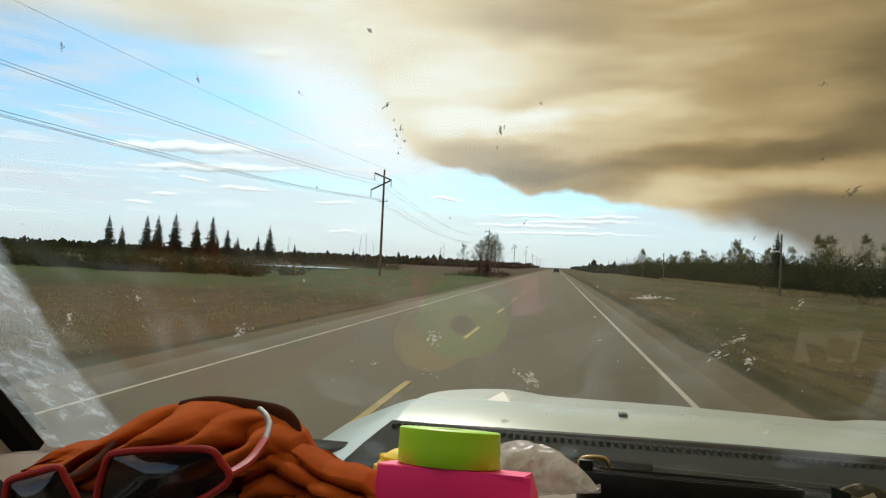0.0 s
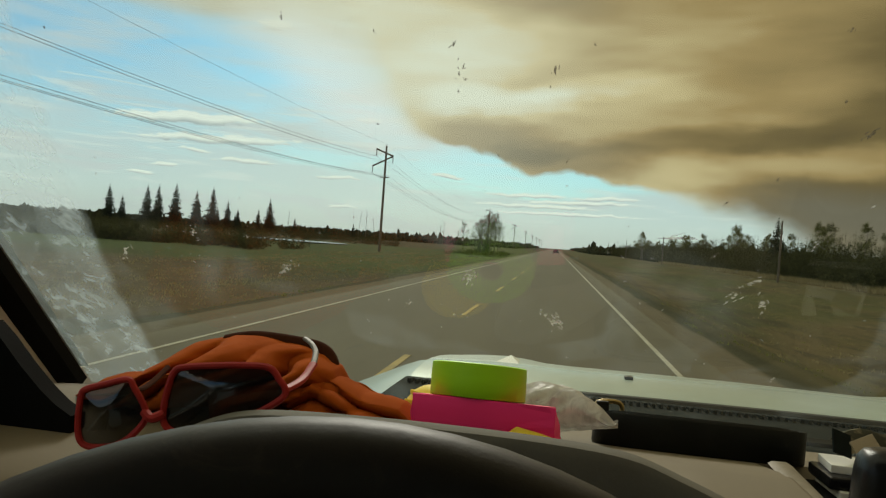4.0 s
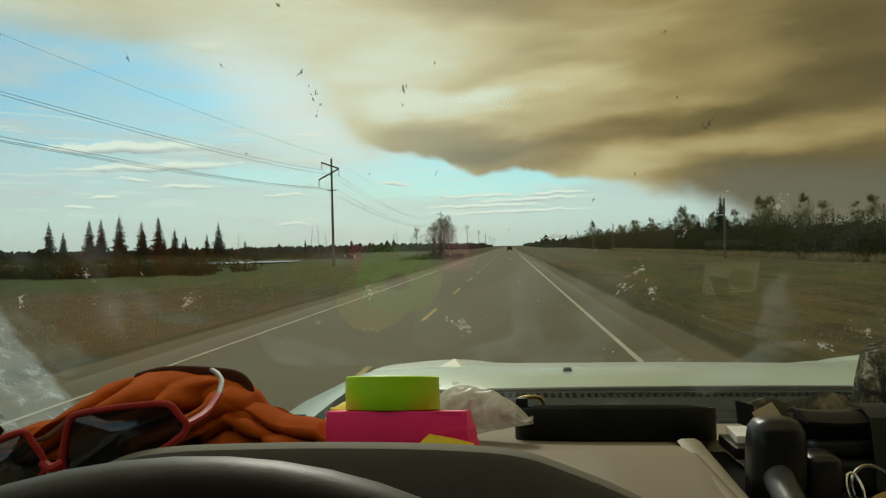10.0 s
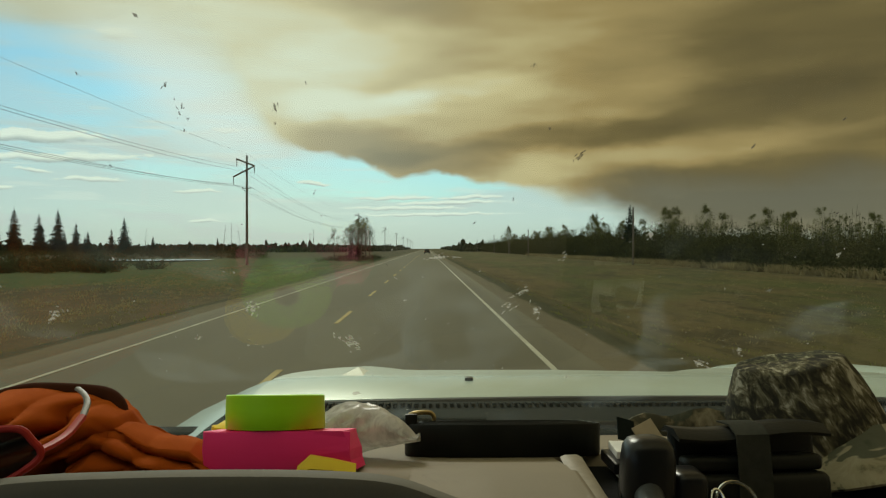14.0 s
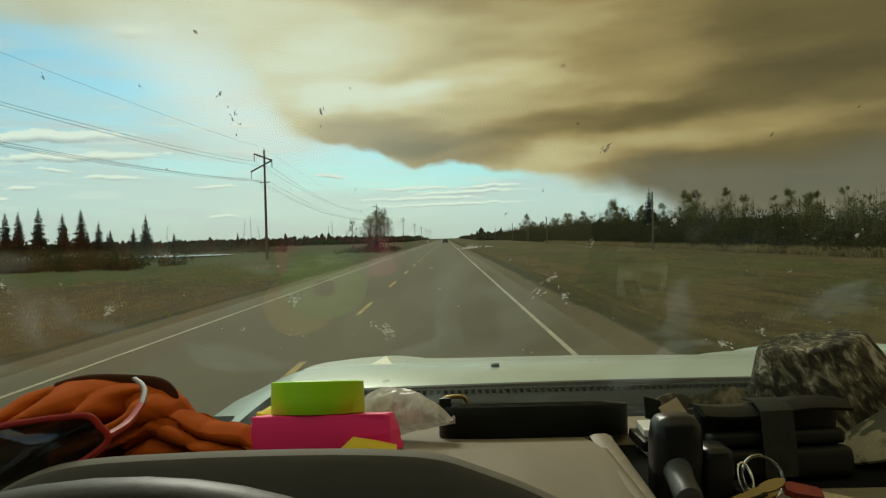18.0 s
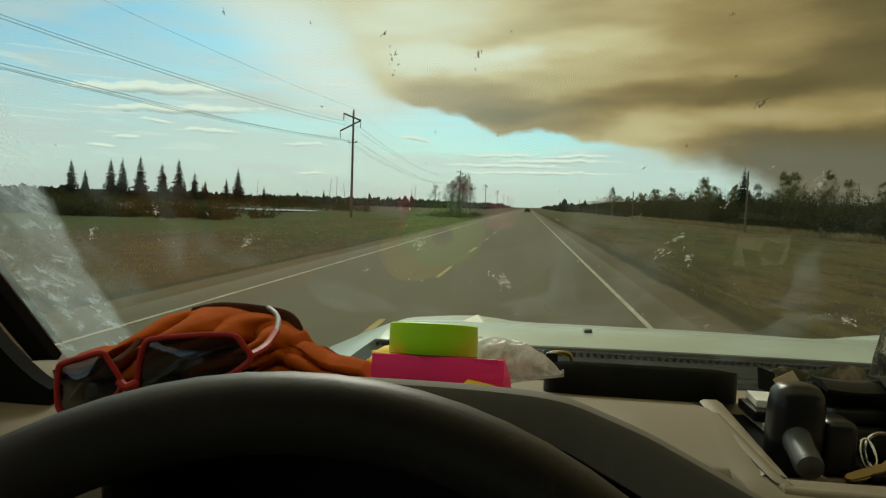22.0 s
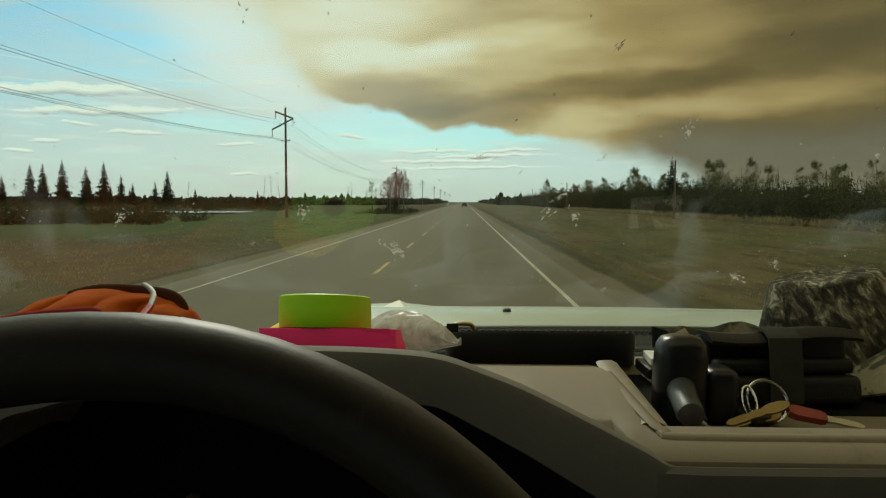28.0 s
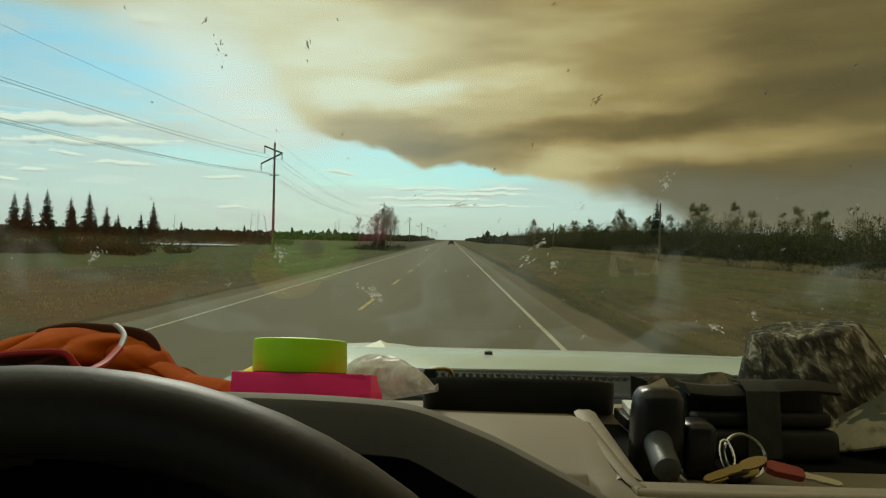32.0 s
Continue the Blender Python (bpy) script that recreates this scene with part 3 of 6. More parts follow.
BRASS = surface("dull_brass", (0.34, 0.25, 0.10), (0.26, 0.19, 0.08), 40, 0.38, 300, 0.2, metal=0.9)
STUB_GREY = surface("worn_grey_plastic", (0.035, 0.038, 0.038), (0.075, 0.078, 0.076), 60, 0.4, 300, 0.15)
CHROME = surface("bright_steel", (0.72, 0.72, 0.70), (0.60, 0.60, 0.58), 40, 0.18, 300, 0.05, metal=1.0)
RED_TAG = surface("red_key_tag", (0.24, 0.030, 0.020), (0.19, 0.022, 0.016), 30, 0.5)
PAPER = surface("white_paper", (0.74, 0.73, 0.69), (0.66, 0.65, 0.60), 20, 0.85)
TAN_CARD = surface("tan_card", (0.36, 0.29, 0.18), (0.30, 0.24, 0.15), 30, 0.8)
CUP_WHITE = surface("white_cup", (0.74, 0.74, 0.72), (0.68, 0.68, 0.66), 10, 0.5)
SPLAT_PALE = film("dried_insect_smear", (0.76, 0.77, 0.74), (0.62, 0.63, 0.59), 0.64)
SPLAT_DARK = film("dark_insect_smear", (0.12, 0.11, 0.09), (0.19, 0.175, 0.14), 0.34)
CAMO, CAMO_PALE = camo_material("camouflage_cloth", 30, -0.05), camo_material("pale_camouflage_cloth", 24, 0.11)
# Unseen rear glass; its tint is chosen to cut light from behind.
REAR_GLASS = glass_material("tinted_glass", False, (0.36, 0.38, 0.35), 0.8)
WINDSHIELD, SIDE_GLASS = glass_material("dusty_windshield", gloss=1.0), glass_material("side_glass", False, (0.94, 0.97, 0.95))


def lens_material():
    m = bpy.data.materials.new("dark_spectacle_lens")
    m.use_nodes = True
    n = Net(m.node_tree)
    dark, clear, shine = n.node("ShaderNodeBsdfDiffuse"), n.node("ShaderNodeBsdfTransparent"), n.node("ShaderNodeBsdfGlossy")
    dark.inputs[0].default_value, clear.inputs[0].default_value = (0.008, 0.008, 0.008, 1), (0.16, 0.15, 0.13, 1)
    n.put(shine.inputs["Roughness"], n.step(n.noise(n.place(), 60, 3), 0.3, 0.7, 0.03, 0.12))
    last = dark.outputs[0]
    for other, f in ((clear, 0.5), (shine, 0.06)):
        mix = n.node("ShaderNodeMixShader")
        mix.inputs[0].default_value = f
        n.tree.links.new(last, mix.inputs[1]), n.tree.links.new(other.outputs[0], mix.inputs[2])
        last = mix.outputs[0]
    o = n.node("ShaderNodeOutputMaterial")
    n.tree.links.new(last, o.inputs[0])
    return m


LENS = lens_material()
MIRROR = surface("mirror_face", (0.8, 0.8, 0.8), (0.78, 0.78, 0.78), 2, 0.12, 20, 0.0, metal=1.0)


def bag_material():
    m = bpy.data.materials.new("thin_white_plastic")
    m.use_nodes = True
    n = Net(m.node_tree)
    d, t, g, c = (n.node(k) for k in ("ShaderNodeBsdfDiffuse", "ShaderNodeBsdfTranslucent", "ShaderNodeBsdfGlossy", "ShaderNodeBsdfTransparent"))
    tone = n.mix(n.step(n.noise(n.place((1, 1, 0.6)), 70, 4, 0.6, 0.8), 0.35, 0.65), (0.68, 0.655, 0.58), (0.42, 0.40, 0.345))
    n.put(d.inputs[0], tone), n.put(t.inputs[0], tone)
    g.inputs["Roughness"].default_value = 0.3
    last = d.outputs[0]
    for other, f in ((t, 0.4), (c, 0.34), (g, 0.06)):
        mix = n.node("ShaderNodeMixShader")
        mix.inputs[0].default_value = f
        n.tree.links.new(last, mix.inputs[1]), n.tree.links.new(other.outputs[0], mix.inputs[2])
        last = mix.outputs[0]
    o = n.node("ShaderNodeOutputMaterial")
    n.tree.links.new(last, o.inputs[0])
    return m


BAG = bag_material()


# ---- mesh helpers ----
def thing(name, at, label, category, group="", kind=""):
    ob = new(name)
    ob.empty_display_size = 0.05
    ob.location = at
    return tagged(ob, label, category, group, kind)


def origin(ob):
    at = Vector(ob.location)
    while ob.parent:
        ob = ob.parent
        at += Vector(ob.location)
    return at


def part(name, bm, material, parent, label="", smooth=True, kind=""):
    """Links a bmesh, drawn in world metres, as one mesh object under a thing or part."""
    bmesh.ops.translate(bm, verts=bm.verts, vec=-origin(parent))
    me = bpy.data.meshes.new(name)
    bm.to_mesh(me)
    bm.free()
    me.materials.append(material)
    if smooth:
        me.shade_smooth()
        me.set_sharp_from_angle(angle=radians(42))
    ob = new(name, me)
    ob.parent = parent
    return tagged(ob, label, kind=kind)


def setting(name, bm, material, label, category, smooth=False, kind="structure"):
    me = bpy.data.meshes.new(name)
    bm.to_mesh(me)
    bm.free()
    me.materials.append(material)
    if smooth:
        me.shade_smooth()
    return tagged(new(name, me), label, category, kind=kind)


def loft(rows, close_ring=True, caps=True, bm=None):
    """Skin over rows of points, ring by ring."""
    bm = bm or bmesh.new()
    rings = [[bm.verts.new(p) for p in row] for row in rows]
    for a, b in zip(rings, rings[1:]):
        n = len(a)
        for i in range(n if close_ring else n - 1):
            j = (i + 1) % n
            bm.faces.new((a[i], a[j], b[j], b[i]))
    if caps and close_ring:
        bm.faces.new(rings[0][::-1]), bm.faces.new(rings[-1])
    bmesh.ops.recalc_face_normals(bm, faces=bm.faces)
    return bm


def sheet(rows, thick=0.0, bm=None):
    bm = loft(rows, False, False, bm)
    if thick:
        bmesh.ops.solidify(bm, geom=bm.faces[:], thickness=thick)
        bmesh.ops.recalc_face_normals(bm, faces=bm.faces)
    return bm


def tube(points, radius, sides=8, bm=None, squash=1.0, closed=False):
    """A round bar along points; radius a number or a list."""
    pts = [Vector(p) for p in points]
    radii = radius if isinstance(radius, (list, tuple)) else [radius] * len(pts)
    rows, last = [], Vector((0.13, 0.21, 1)).normalized()
    for i, (p, r) in enumerate(zip(pts, radii)):
        a, b = (pts[i - 1], pts[(i + 1) % len(pts)]) if closed else (pts[max(i - 1, 0)], pts[min(i + 1, len(pts) - 1)])
        ahead = (b - a).normalized()
        side = ahead.cross(last)
        side = side.normalized() if side.length > 1e-4 else ahead.orthogonal().normalized()
        up = side.cross(ahead).normalized()
        last = up
        rows.append([p + side * math.cos(k * 2 * math.pi / sides) * r + up * math.sin(k * 2 * math.pi / sides) * r * squash for k in range(sides)])
    if closed:
        rows.append(rows[0])
    return loft(rows, caps=not closed, bm=bm)


def box(low, high, bevel=0.0, segments=2, bm=None):
    own = bmesh.new()
    bmesh.ops.create_cube(own, size=1.0)
    for v in own.verts:
        v.co = Vector(((low[i] + high[i]) / 2 + v.co[i] * (high[i] - low[i]) for i in range(3)))
    if bevel:
        bmesh.ops.bevel(own, geom=own.edges[:], offset=bevel, segments=segments, affect="EDGES", profile=0.6)
    if bm is None:
        return own
    me = bpy.data.meshes.new("joined")
    own.to_mesh(me)
    own.free()
    bm.from_mesh(me)
    bpy.data.meshes.remove(me)
    return bm


def lathe(profile, at, sides=32, caps=True):
    """A turned body: rows of (radius, height) round the upright through at."""
    x, y, z = at
    return loft([[(x + r * math.cos(k * 2 * math.pi / sides), y + r * math.sin(k * 2 * math.pi / sides), z + h) for k in range(sides)] for r, h in profile], caps=caps)


def turned(bm, m):
    bmesh.ops.transform(bm, matrix=m, verts=bm.verts)
    return bm


def curve_points(points, steps=6, closed=False):
    """Smooth points through the given ones."""
    p = [Vector(q) for q in points]
    n, out = len(p), []
    for i in range(n if closed else n - 1):
        a, b = p[i - 1] if (closed or i) else p[0], p[i]
        c, d = p[(i + 1) % n], p[(i + 2) % n] if (closed or i + 2 < n) else p[-1]
        for k in range(steps):
            t = k / steps
            out.append(0.5 * (2 * b + (c - a) * t + (2 * a - 5 * b + 4 * c - d) * t * t + (3 * b - a - 3 * c + d) * t**3))
    return out if closed else out + [p[-1]]


def raw(name, verts, faces, material, parent=None, label="", category="", kind="", smooth=False):
    me = bpy.data.meshes.new(name)
    me.from_pydata([tuple(v) for v in verts], [], faces)
    me.materials.append(material)
    if smooth:
        me.shade_smooth()
    ob = new(name, me)
    ob.parent = parent
    return tagged(ob, label, category, kind=kind)


# ---- land: one sheet to the horizon, with the road's bank and ditches ----
ROAD_MID, ROAD_HALF = -1.72, 4.35


def land(x, y):
    """Height of the ground."""
    off = abs(x - ROAD_MID)
    bank = min(max((off - 5.0) / 4.2, 0), 1)
    bank = bank * bank * (3 - 2 * bank)
    z = -0.06 - 0.95 * bank
    if x > ROAD_MID:
        rise = min(max((off - 10) / 18, 0), 1)
        z += 0.55 * rise * rise * (3 - 2 * rise)
    if off > 6:
        z += (0.10 if x > 0 else 0.20) * noise.noise((x * 0.16, y * 0.05, 0)) * min((off - 6) / 6, 1)
    if off > 300:
        z += min((off - 300) / 900, 1) * 4
    return z


xs = sorted({*(round(ROAD_MID + s * v, 3) for s in (-1, 1) for v in (0, 3, 4.6, 5.0, 5.6, 6.3, 7, 7.8, 8.6, 9.4, 10.5, 12, 14, 17, 20, 24, 28, 33, 40, 50, 65, 85, 110, 150, 200, 300, 450, 700, 1200, 2400, 4500))})
ys = [-4500, -2000, -900, -400, -200, -100, -50, -25] + list(range(-15, 60, 3)) + list(range(60, 200, 8)) + [210, 240, 280, 330, 400, 500, 650, 850, 1200, 1800, 2800, 4600]
setting("ground", sheet([[(x, y, land(x, y)) for x in xs] for y in ys]), GRASS, "rough spring grassland, straw-coloured and dull green", "ground", True)

half = [-ROAD_HALF, -3.6, -1.8, 0, 1.8, 3.6, ROAD_HALF]
crown = [-0.012, 0.01, 0.035, 0.05, 0.035, 0.01, -0.012]
road = setting("road", sheet([[(ROAD_MID + h, y, c - 0.02) for h, c in zip(half, crown)] for y in (-600, -60, 0, 30, 80, 200, 500, 1200, 2600, 4000)], 0.0), ASPHALT, "straight two-lane road of worn brownish-grey asphalt", "road", True)


def road_z(x):
    return float(np.interp(x - ROAD_MID, half, crown)) - 0.02


def stripe(name, x, wide, y0, y1, material, label):
    bm = bmesh.new()
    rows = [[(x + s * wide / 2, y, road_z(x + s * wide / 2) + h) for s, h in ((-1, 0), (-1, 0.006), (1, 0.006), (1, 0))] for y in (y0, (y0 + y1) / 2, y1)]
    loft(rows, True, True, bm)
    return part(name, bm, material, road, label, smooth=False)


stripe("edge_line", 1.86, 0.09, -300, 2600, WHITE_PAINT, "white edge line, worn thin")
stripe("edge_line", -5.2, 0.075, -300, 2600, WHITE_PAINT, "white edge line, worn thin")
for k in range(-4, 60):
    stripe("centre_dash", -2.02, 0.10, 6.8 + 9.2 * k, 9.9 + 9.2 * k, YELLOW_PAINT, "")

# pond in the meadow
bm = bmesh.new()
ring = []
for k in range(48):
    a = k * math.tau / 48
    r = 1 + 0.22 * noise.noise((math.cos(a) * 1.3, math.sin(a) * 1.3, 3))
    ring.append(bm.verts.new((-61 + 13.5 * r * math.cos(a), 158 + 12 * r * math.sin(a), -0.80)))
bm.faces.new(ring)
setting("water", bm, POND, "small pond of still water in the meadow", "pond")


# ---- power line ----
def line_pole(at, label):
    x, y = at
    z0 = land(x, y)
    top = 17.3
    pole = thing("power_pole", (x, y, z0), label, "power pole", "poles of the power line")
    part("shaft", tube([(x, y, z0 - 0.3), (x, y, z0 + 8), (x, y, top)], [0.25, 0.21, 0.16], 12), POLE_WOOD, pole)
    for name, a, b in (("upper_arm", (-1.7, -0.6), (1.35, -1.75)), ("lower_arm", (-2.25, -3.6), (1.25, -1.80))):
        part(name, tube([(x + a[0], y - 0.16, top + a[1]), (x + b[0], y - 0.16, top + b[1])], 0.14, 8), POLE_WOOD, pole)
    part("small_arm", box((x - 0.75, y - 0.22, top - 5.55), (x + 0.75, y - 0.12, top - 5.42), 0.01), POLE_WOOD, pole)
    part("top_pin", tube([(x, y, top), (x, y, top + 0.35)], 0.03, 6), STEEL, pole)
    for dx, dz in ((-1.65, -0.70), (1.3, -1.82), (-2.2, -3.68)):
        profile = [(0.02, 0.0)]
        for i in range(8):
            h = -0.10 - 0.125 * i
            profile += [(0.03, h + 0.05), (0.125, h + 0.015), (0.125, h - 0.01), (0.04, h - 0.03)]
        profile += [(0.02, -1.15)]
        part("insulator_string", lathe(profile, (x + dx, y - 0.16, top + dz), 8), PORCELAIN, pole, "string of insulator discs")
    for dx in (-0.7, 0.7):
        part("pin_insulator", lathe([(0.03, 0), (0.06, 0.05), (0.075, 0.12), (0.03, 0.17)], (x + dx, y - 0.17, top - 5.42), 8), PORCELAIN, pole)
    return [(x - 1.65, y - 0.16, top - 1.85), (x + 1.3, y - 0.16, top - 2.97), (x - 2.2, y - 0.16, top - 4.83), (x - 0.7, y - 0.17, top - 5.25), (x + 0.7, y - 0.17, top - 5.25), (x, y, top + 0.35)]


LINE_Y = [119 + 194 * k for k in range(-1, 8)]
ends = [line_pole((-30.2, y), "tall brown wooden power pole with slanted wishbone arms") for y in LINE_Y]
for a, b in zip(ends, ends[1:]):
    for i, (p, q) in enumerate(zip(a, b)):
        sag = 3.4 if i < 5 else 2.6
        pts = [Vector(p).lerp(Vector(q), k / 18) - Vector((0, 0, sag * 4 * (k / 18) * (1 - k / 18))) for k in range(19)]
        wire = thing("power_wire", pts[0], "thin sagging power line wire between two poles", "wire", "wires of the power line")
        part("strand", tube(pts, 0.017 if i < 5 else 0.011, 5), WIRE, wire)


def small_pole(x, y, high):
    z0 = land(x, y)
    pole = thing("utility_pole", (x, y, z0), "slim grey wooden utility pole at the edge of brush", "utility pole", "poles along the brush")
    part("shaft", tube([(x, y, z0 - 0.3), (x, y, z0 + high)], [0.15, 0.10], 10), POLE_WOOD, pole)
    part("bracket", box((x - 0.28, y - 0.05, z0 + high - 0.45), (x + 0.05, y + 0.03, z0 + high - 0.37), 0.01), STEEL, pole)
    part("pin_insulator", lathe([(0.03, 0), (0.07, 0.05), (0.06, 0.14), (0.02, 0.18)], (x - 0.25, y, z0 + high - 0.38), 8), PORCELAIN, pole)


for y, high in ((90, 7.4), (184, 7.2), (278, 7.4), (372, 7.2)):
    small_pole(26.5, y, high)


# ---- plants ----
def stick(verts, faces, a, b, ra, rb, sides=3):
    a, b = np.asarray(a, float), np.asarray(b, float)
    d = b - a
    d /= np.linalg.norm(d) + 1e-9
    s = np.cross(d, (0.3, 0.9, 0.2))
    s /= np.linalg.norm(s) + 1e-9
    u = np.cross(s, d)
    n = len(verts)
    for p, r in ((a, ra), (b, rb)):
        for k in range(sides):
            t = k * math.tau / sides
            verts.append(p + (s * math.cos(t) + u * math.sin(t)) * r)
    faces += [(n + k, n + (k + 1) % sides, n + sides + (k + 1) % sides, n + sides + k) for k in range(sides)]


def leaf(verts, faces, at, size, rng):
    d = rng.normal(size=3)
    d /= np.linalg.norm(d)
    s = np.cross(d, rng.normal(size=3))
    s /= np.linalg.norm(s) + 1e-9
    n = len(verts)
    at = np.asarray(at)
    verts += [at, at + (d * 0.5 + s * 0.32) * size, at + d * size, at + (d * 0.5 - s * 0.32) * size]
    faces.append((n, n + 1, n + 2, n + 3))


def aspen(high, seed, leafy, leaf_size, bark=None):
    """A young aspen: a bent tapered trunk, rising limbs, twigs and a thin crown. Returns bark and leaf geometry."""
    rng = np.random.default_rng(seed)
    wood, leaves = ([], []), ([], [])
    bend = rng.normal(size=2) * 0.035 * high
    spine = [np.array([bend[0] * t * t + 0.06 * math.sin(t * 7 + seed), bend[1] * t * t + 0.05 * math.cos(t * 6 + seed), high * t]) for t in np.linspace(0, 1, 9)]
    base = 0.013 * high + 0.02
    for i, (a, b) in enumerate(zip(spine, spine[1:])):
        stick(*wood, a, b, base * (1 - i / 8.6), base * (1 - (i + 1) / 8.6), 6)
    for k in range(int(18 + high * 1.6)):
        t = rng.uniform(0.26, 0.97)
        i = min(int(t * 8), 7)
        start = spine[i] + (spine[i + 1] - spine[i]) * (t * 8 - i)
        turn, reach = rng.uniform(0, math.tau), high * 0.26 * (1.12 - t) * rng.uniform(0.6, 1.15) + 0.25
        tip = start + np.array([math.cos(turn) * reach, math.sin(turn) * reach, reach * rng.uniform(0.7, 1.5)])
        mid = (start + tip) / 2 + np.array([0, 0, -0.08 * reach]) + rng.normal(size=3) * 0.05 * reach
        stick(*wood, start, mid, base * 0.34 * (1.1 - t), base * 0.22 * (1.1 - t)), stick(*wood, mid, tip, base * 0.22 * (1.1 - t), 0.004)
        for j in range(7):
            f = rng.uniform(0.3, 1.0)
            p = mid + (tip - mid) * (f - 0.3) / 0.7
            q = p + rng.normal(size=3) * 0.22 * reach + np.array([0, 0, 0.14 * reach])
            stick(*wood, p, q, 0.013, 0.006)
            for _ in range(leafy):
                leaf(*leaves, p + (q - p) * rng.uniform(0.2, 1.1) + rng.normal(size=3) * (0.13 * reach + 0.06), leaf_size * rng.uniform(0.6, 1.3), rng)
    return wood, leaves


def spruce(high, seed):
    """A dark conical spruce: a straight trunk and drooping whorls of needled boughs with gaps between them."""
    rng = np.random.default_rng(seed)
    wood, leaves = ([], []), ([], [])
    stick(*wood, (0, 0, 0), (0, 0, high * 0.55), 0.012 * high, 0.008 * high, 7), stick(*wood, (0, 0, high * 0.55), (0, 0, high), 0.008 * high, 0.01, 6)
    rows = int(high * 1.5)
    for r in range(rows):
        t = (r + rng.uniform(-0.3, 0.3)) / rows
        z = high * (0.05 + 0.93 * t)
        reach = high * 0.20 * (1 - t) ** 0.85 * rng.uniform(0.75, 1.15) + 0.12
        for k in range(6):
            a = k * math.tau / 6 + rng.uniform(-0.35, 0.35) + r
            d = np.array([math.cos(a), math.sin(a), 0])
            reach_k = reach * rng.uniform(0.45, 1.2)
            tip = np.array([0, 0, z]) + d * reach_k + np.array([0, 0, -0.28 * reach_k])
            stick(*wood, (0, 0, z), tip, 0.02, 0.006)
            for j in range(max(6, int(reach_k * 13))):
                f = rng.uniform(0.15, 1.05)
                leaf(*leaves, np.array([0, 0, z]) + (tip - np.array([0, 0, z])) * f + rng.normal(size=3) * np.array([0.1, 0.1, 0.06]) * (reach_k + 0.3), 0.24 + 0.22 * reach_k * rng.uniform(0.5, 1), rng)
    for _ in range(12):
        leaf(*leaves, (0, 0, high * rng.uniform(0.95, 1.01)), 0.18, rng)
    return wood, leaves


def tree(name, geometry, at, label, category, group, bark, leaf_material):
    ob = thing(name, at, label, category, group)
    (wv, wf), (lv, lf) = geometry
    raw("trunk", wv, wf, bark, ob)
    raw("crown", lv, lf, leaf_material, ob)
    return ob


def stand(first, at, turn, size):
    m = Matrix.LocRotScale(at, Euler((0, 0, turn)), None)
    made = copy_thing(first, m)
    made.scale = (size, size, size)
    return made


rng = np.random.default_rng(5)
bare_kinds = [tree("aspen_tree", aspen(9.5, 10 + k, 7, 0.13), (-14 - 1.6 * k, 163 + 5 * k, land(-14 - 1.6 * k, 163 + 5 * k)), "slender aspen just coming into bud beside the road", "tree", "aspens by the road", BARK, LEAF_BUD) for k in range(3)]
for k in range(9):
    x, y = rng.uniform(-22, -13.0), rng.uniform(150, 188)
    stand(bare_kinds[k % 3], (x, y, land(x, y)), rng.uniform(0, 6.28), rng.uniform(0.75, 1.1))
leafy_kinds = [tree("aspen_tree", aspen(9.0, 40 + k, 17, 0.125), (36 + 3 * k, 150 + 12 * k, land(36, 150)), "aspen in young yellow-green leaf above the brush", "tree", "aspens in the brush", ASPEN_BARK, LEAF_SPRING) for k in range(4)]


def skyline(x, y):
    """Usual height of the wood: low near the truck, full grown further on."""
    return float(np.interp(math.hypot(x, y), [50, 70, 116, 220, 400], [5.4, 6.8, 9.4, 10.6, 10.8]))


for k in range(80):
    y = 50 + 390 * rng.random() ** 1.25
    x = rng.uniform(33, 47) + y * 0.02
    stand(leafy_kinds[k % 4], (x, y, land(x, y)), rng.uniform(0, 6.28), skyline(x, y) / 9.0 * rng.uniform(0.60, 0.86))
for x, y, size in ((38, 112, 0.92), (41, 116, 0.94), (36, 104, 0.80), (43, 108, 0.92), (44, 86, 0.72), (47, 90, 0.76), (45, 70, 0.62), (32.5, 280, 1.15), (33.5, 284, 1.05)):
    stand(leafy_kinds[int(y) % 4], (x, y, land(x, y)), y * 1.7, size)
pines = [tree("spruce_tree", spruce(h, 70 + i), (x, y, land(x, y)), "dark conical spruce standing above low brush", "tree", "spruces in the meadow", BARK, NEEDLE) for i, (h, x, y) in enumerate(((23.0, -228, 376), (24.5, -215, 372), (21.5, -205.5, 378)))]
for k, (x, y, s) in enumerate(((-248, 372, 0.7), (-240, 384, 0.95), (-223, 388, 0.55), (-200, 370, 0.72), (-195.5, 378, 0.98), (-192, 390, 0.8), (-181, 377, 0.42), (-176.5, 371, 0.5), (-167.5, 378, 0.62), (-159, 374, 0.84), (-151, 392, 0.4), (-118, 400, 0.42), (-186, 366, 0.5), (-262, 380, 0.9), (-16.5, 170, 0.28), (-18.6, 173, 0.24), (34.5, 119, 0.40), (36.0, 121, 0.30))):
    stand(pines[k % 3], (x, y, land(x, y)), k * 1.3, s)


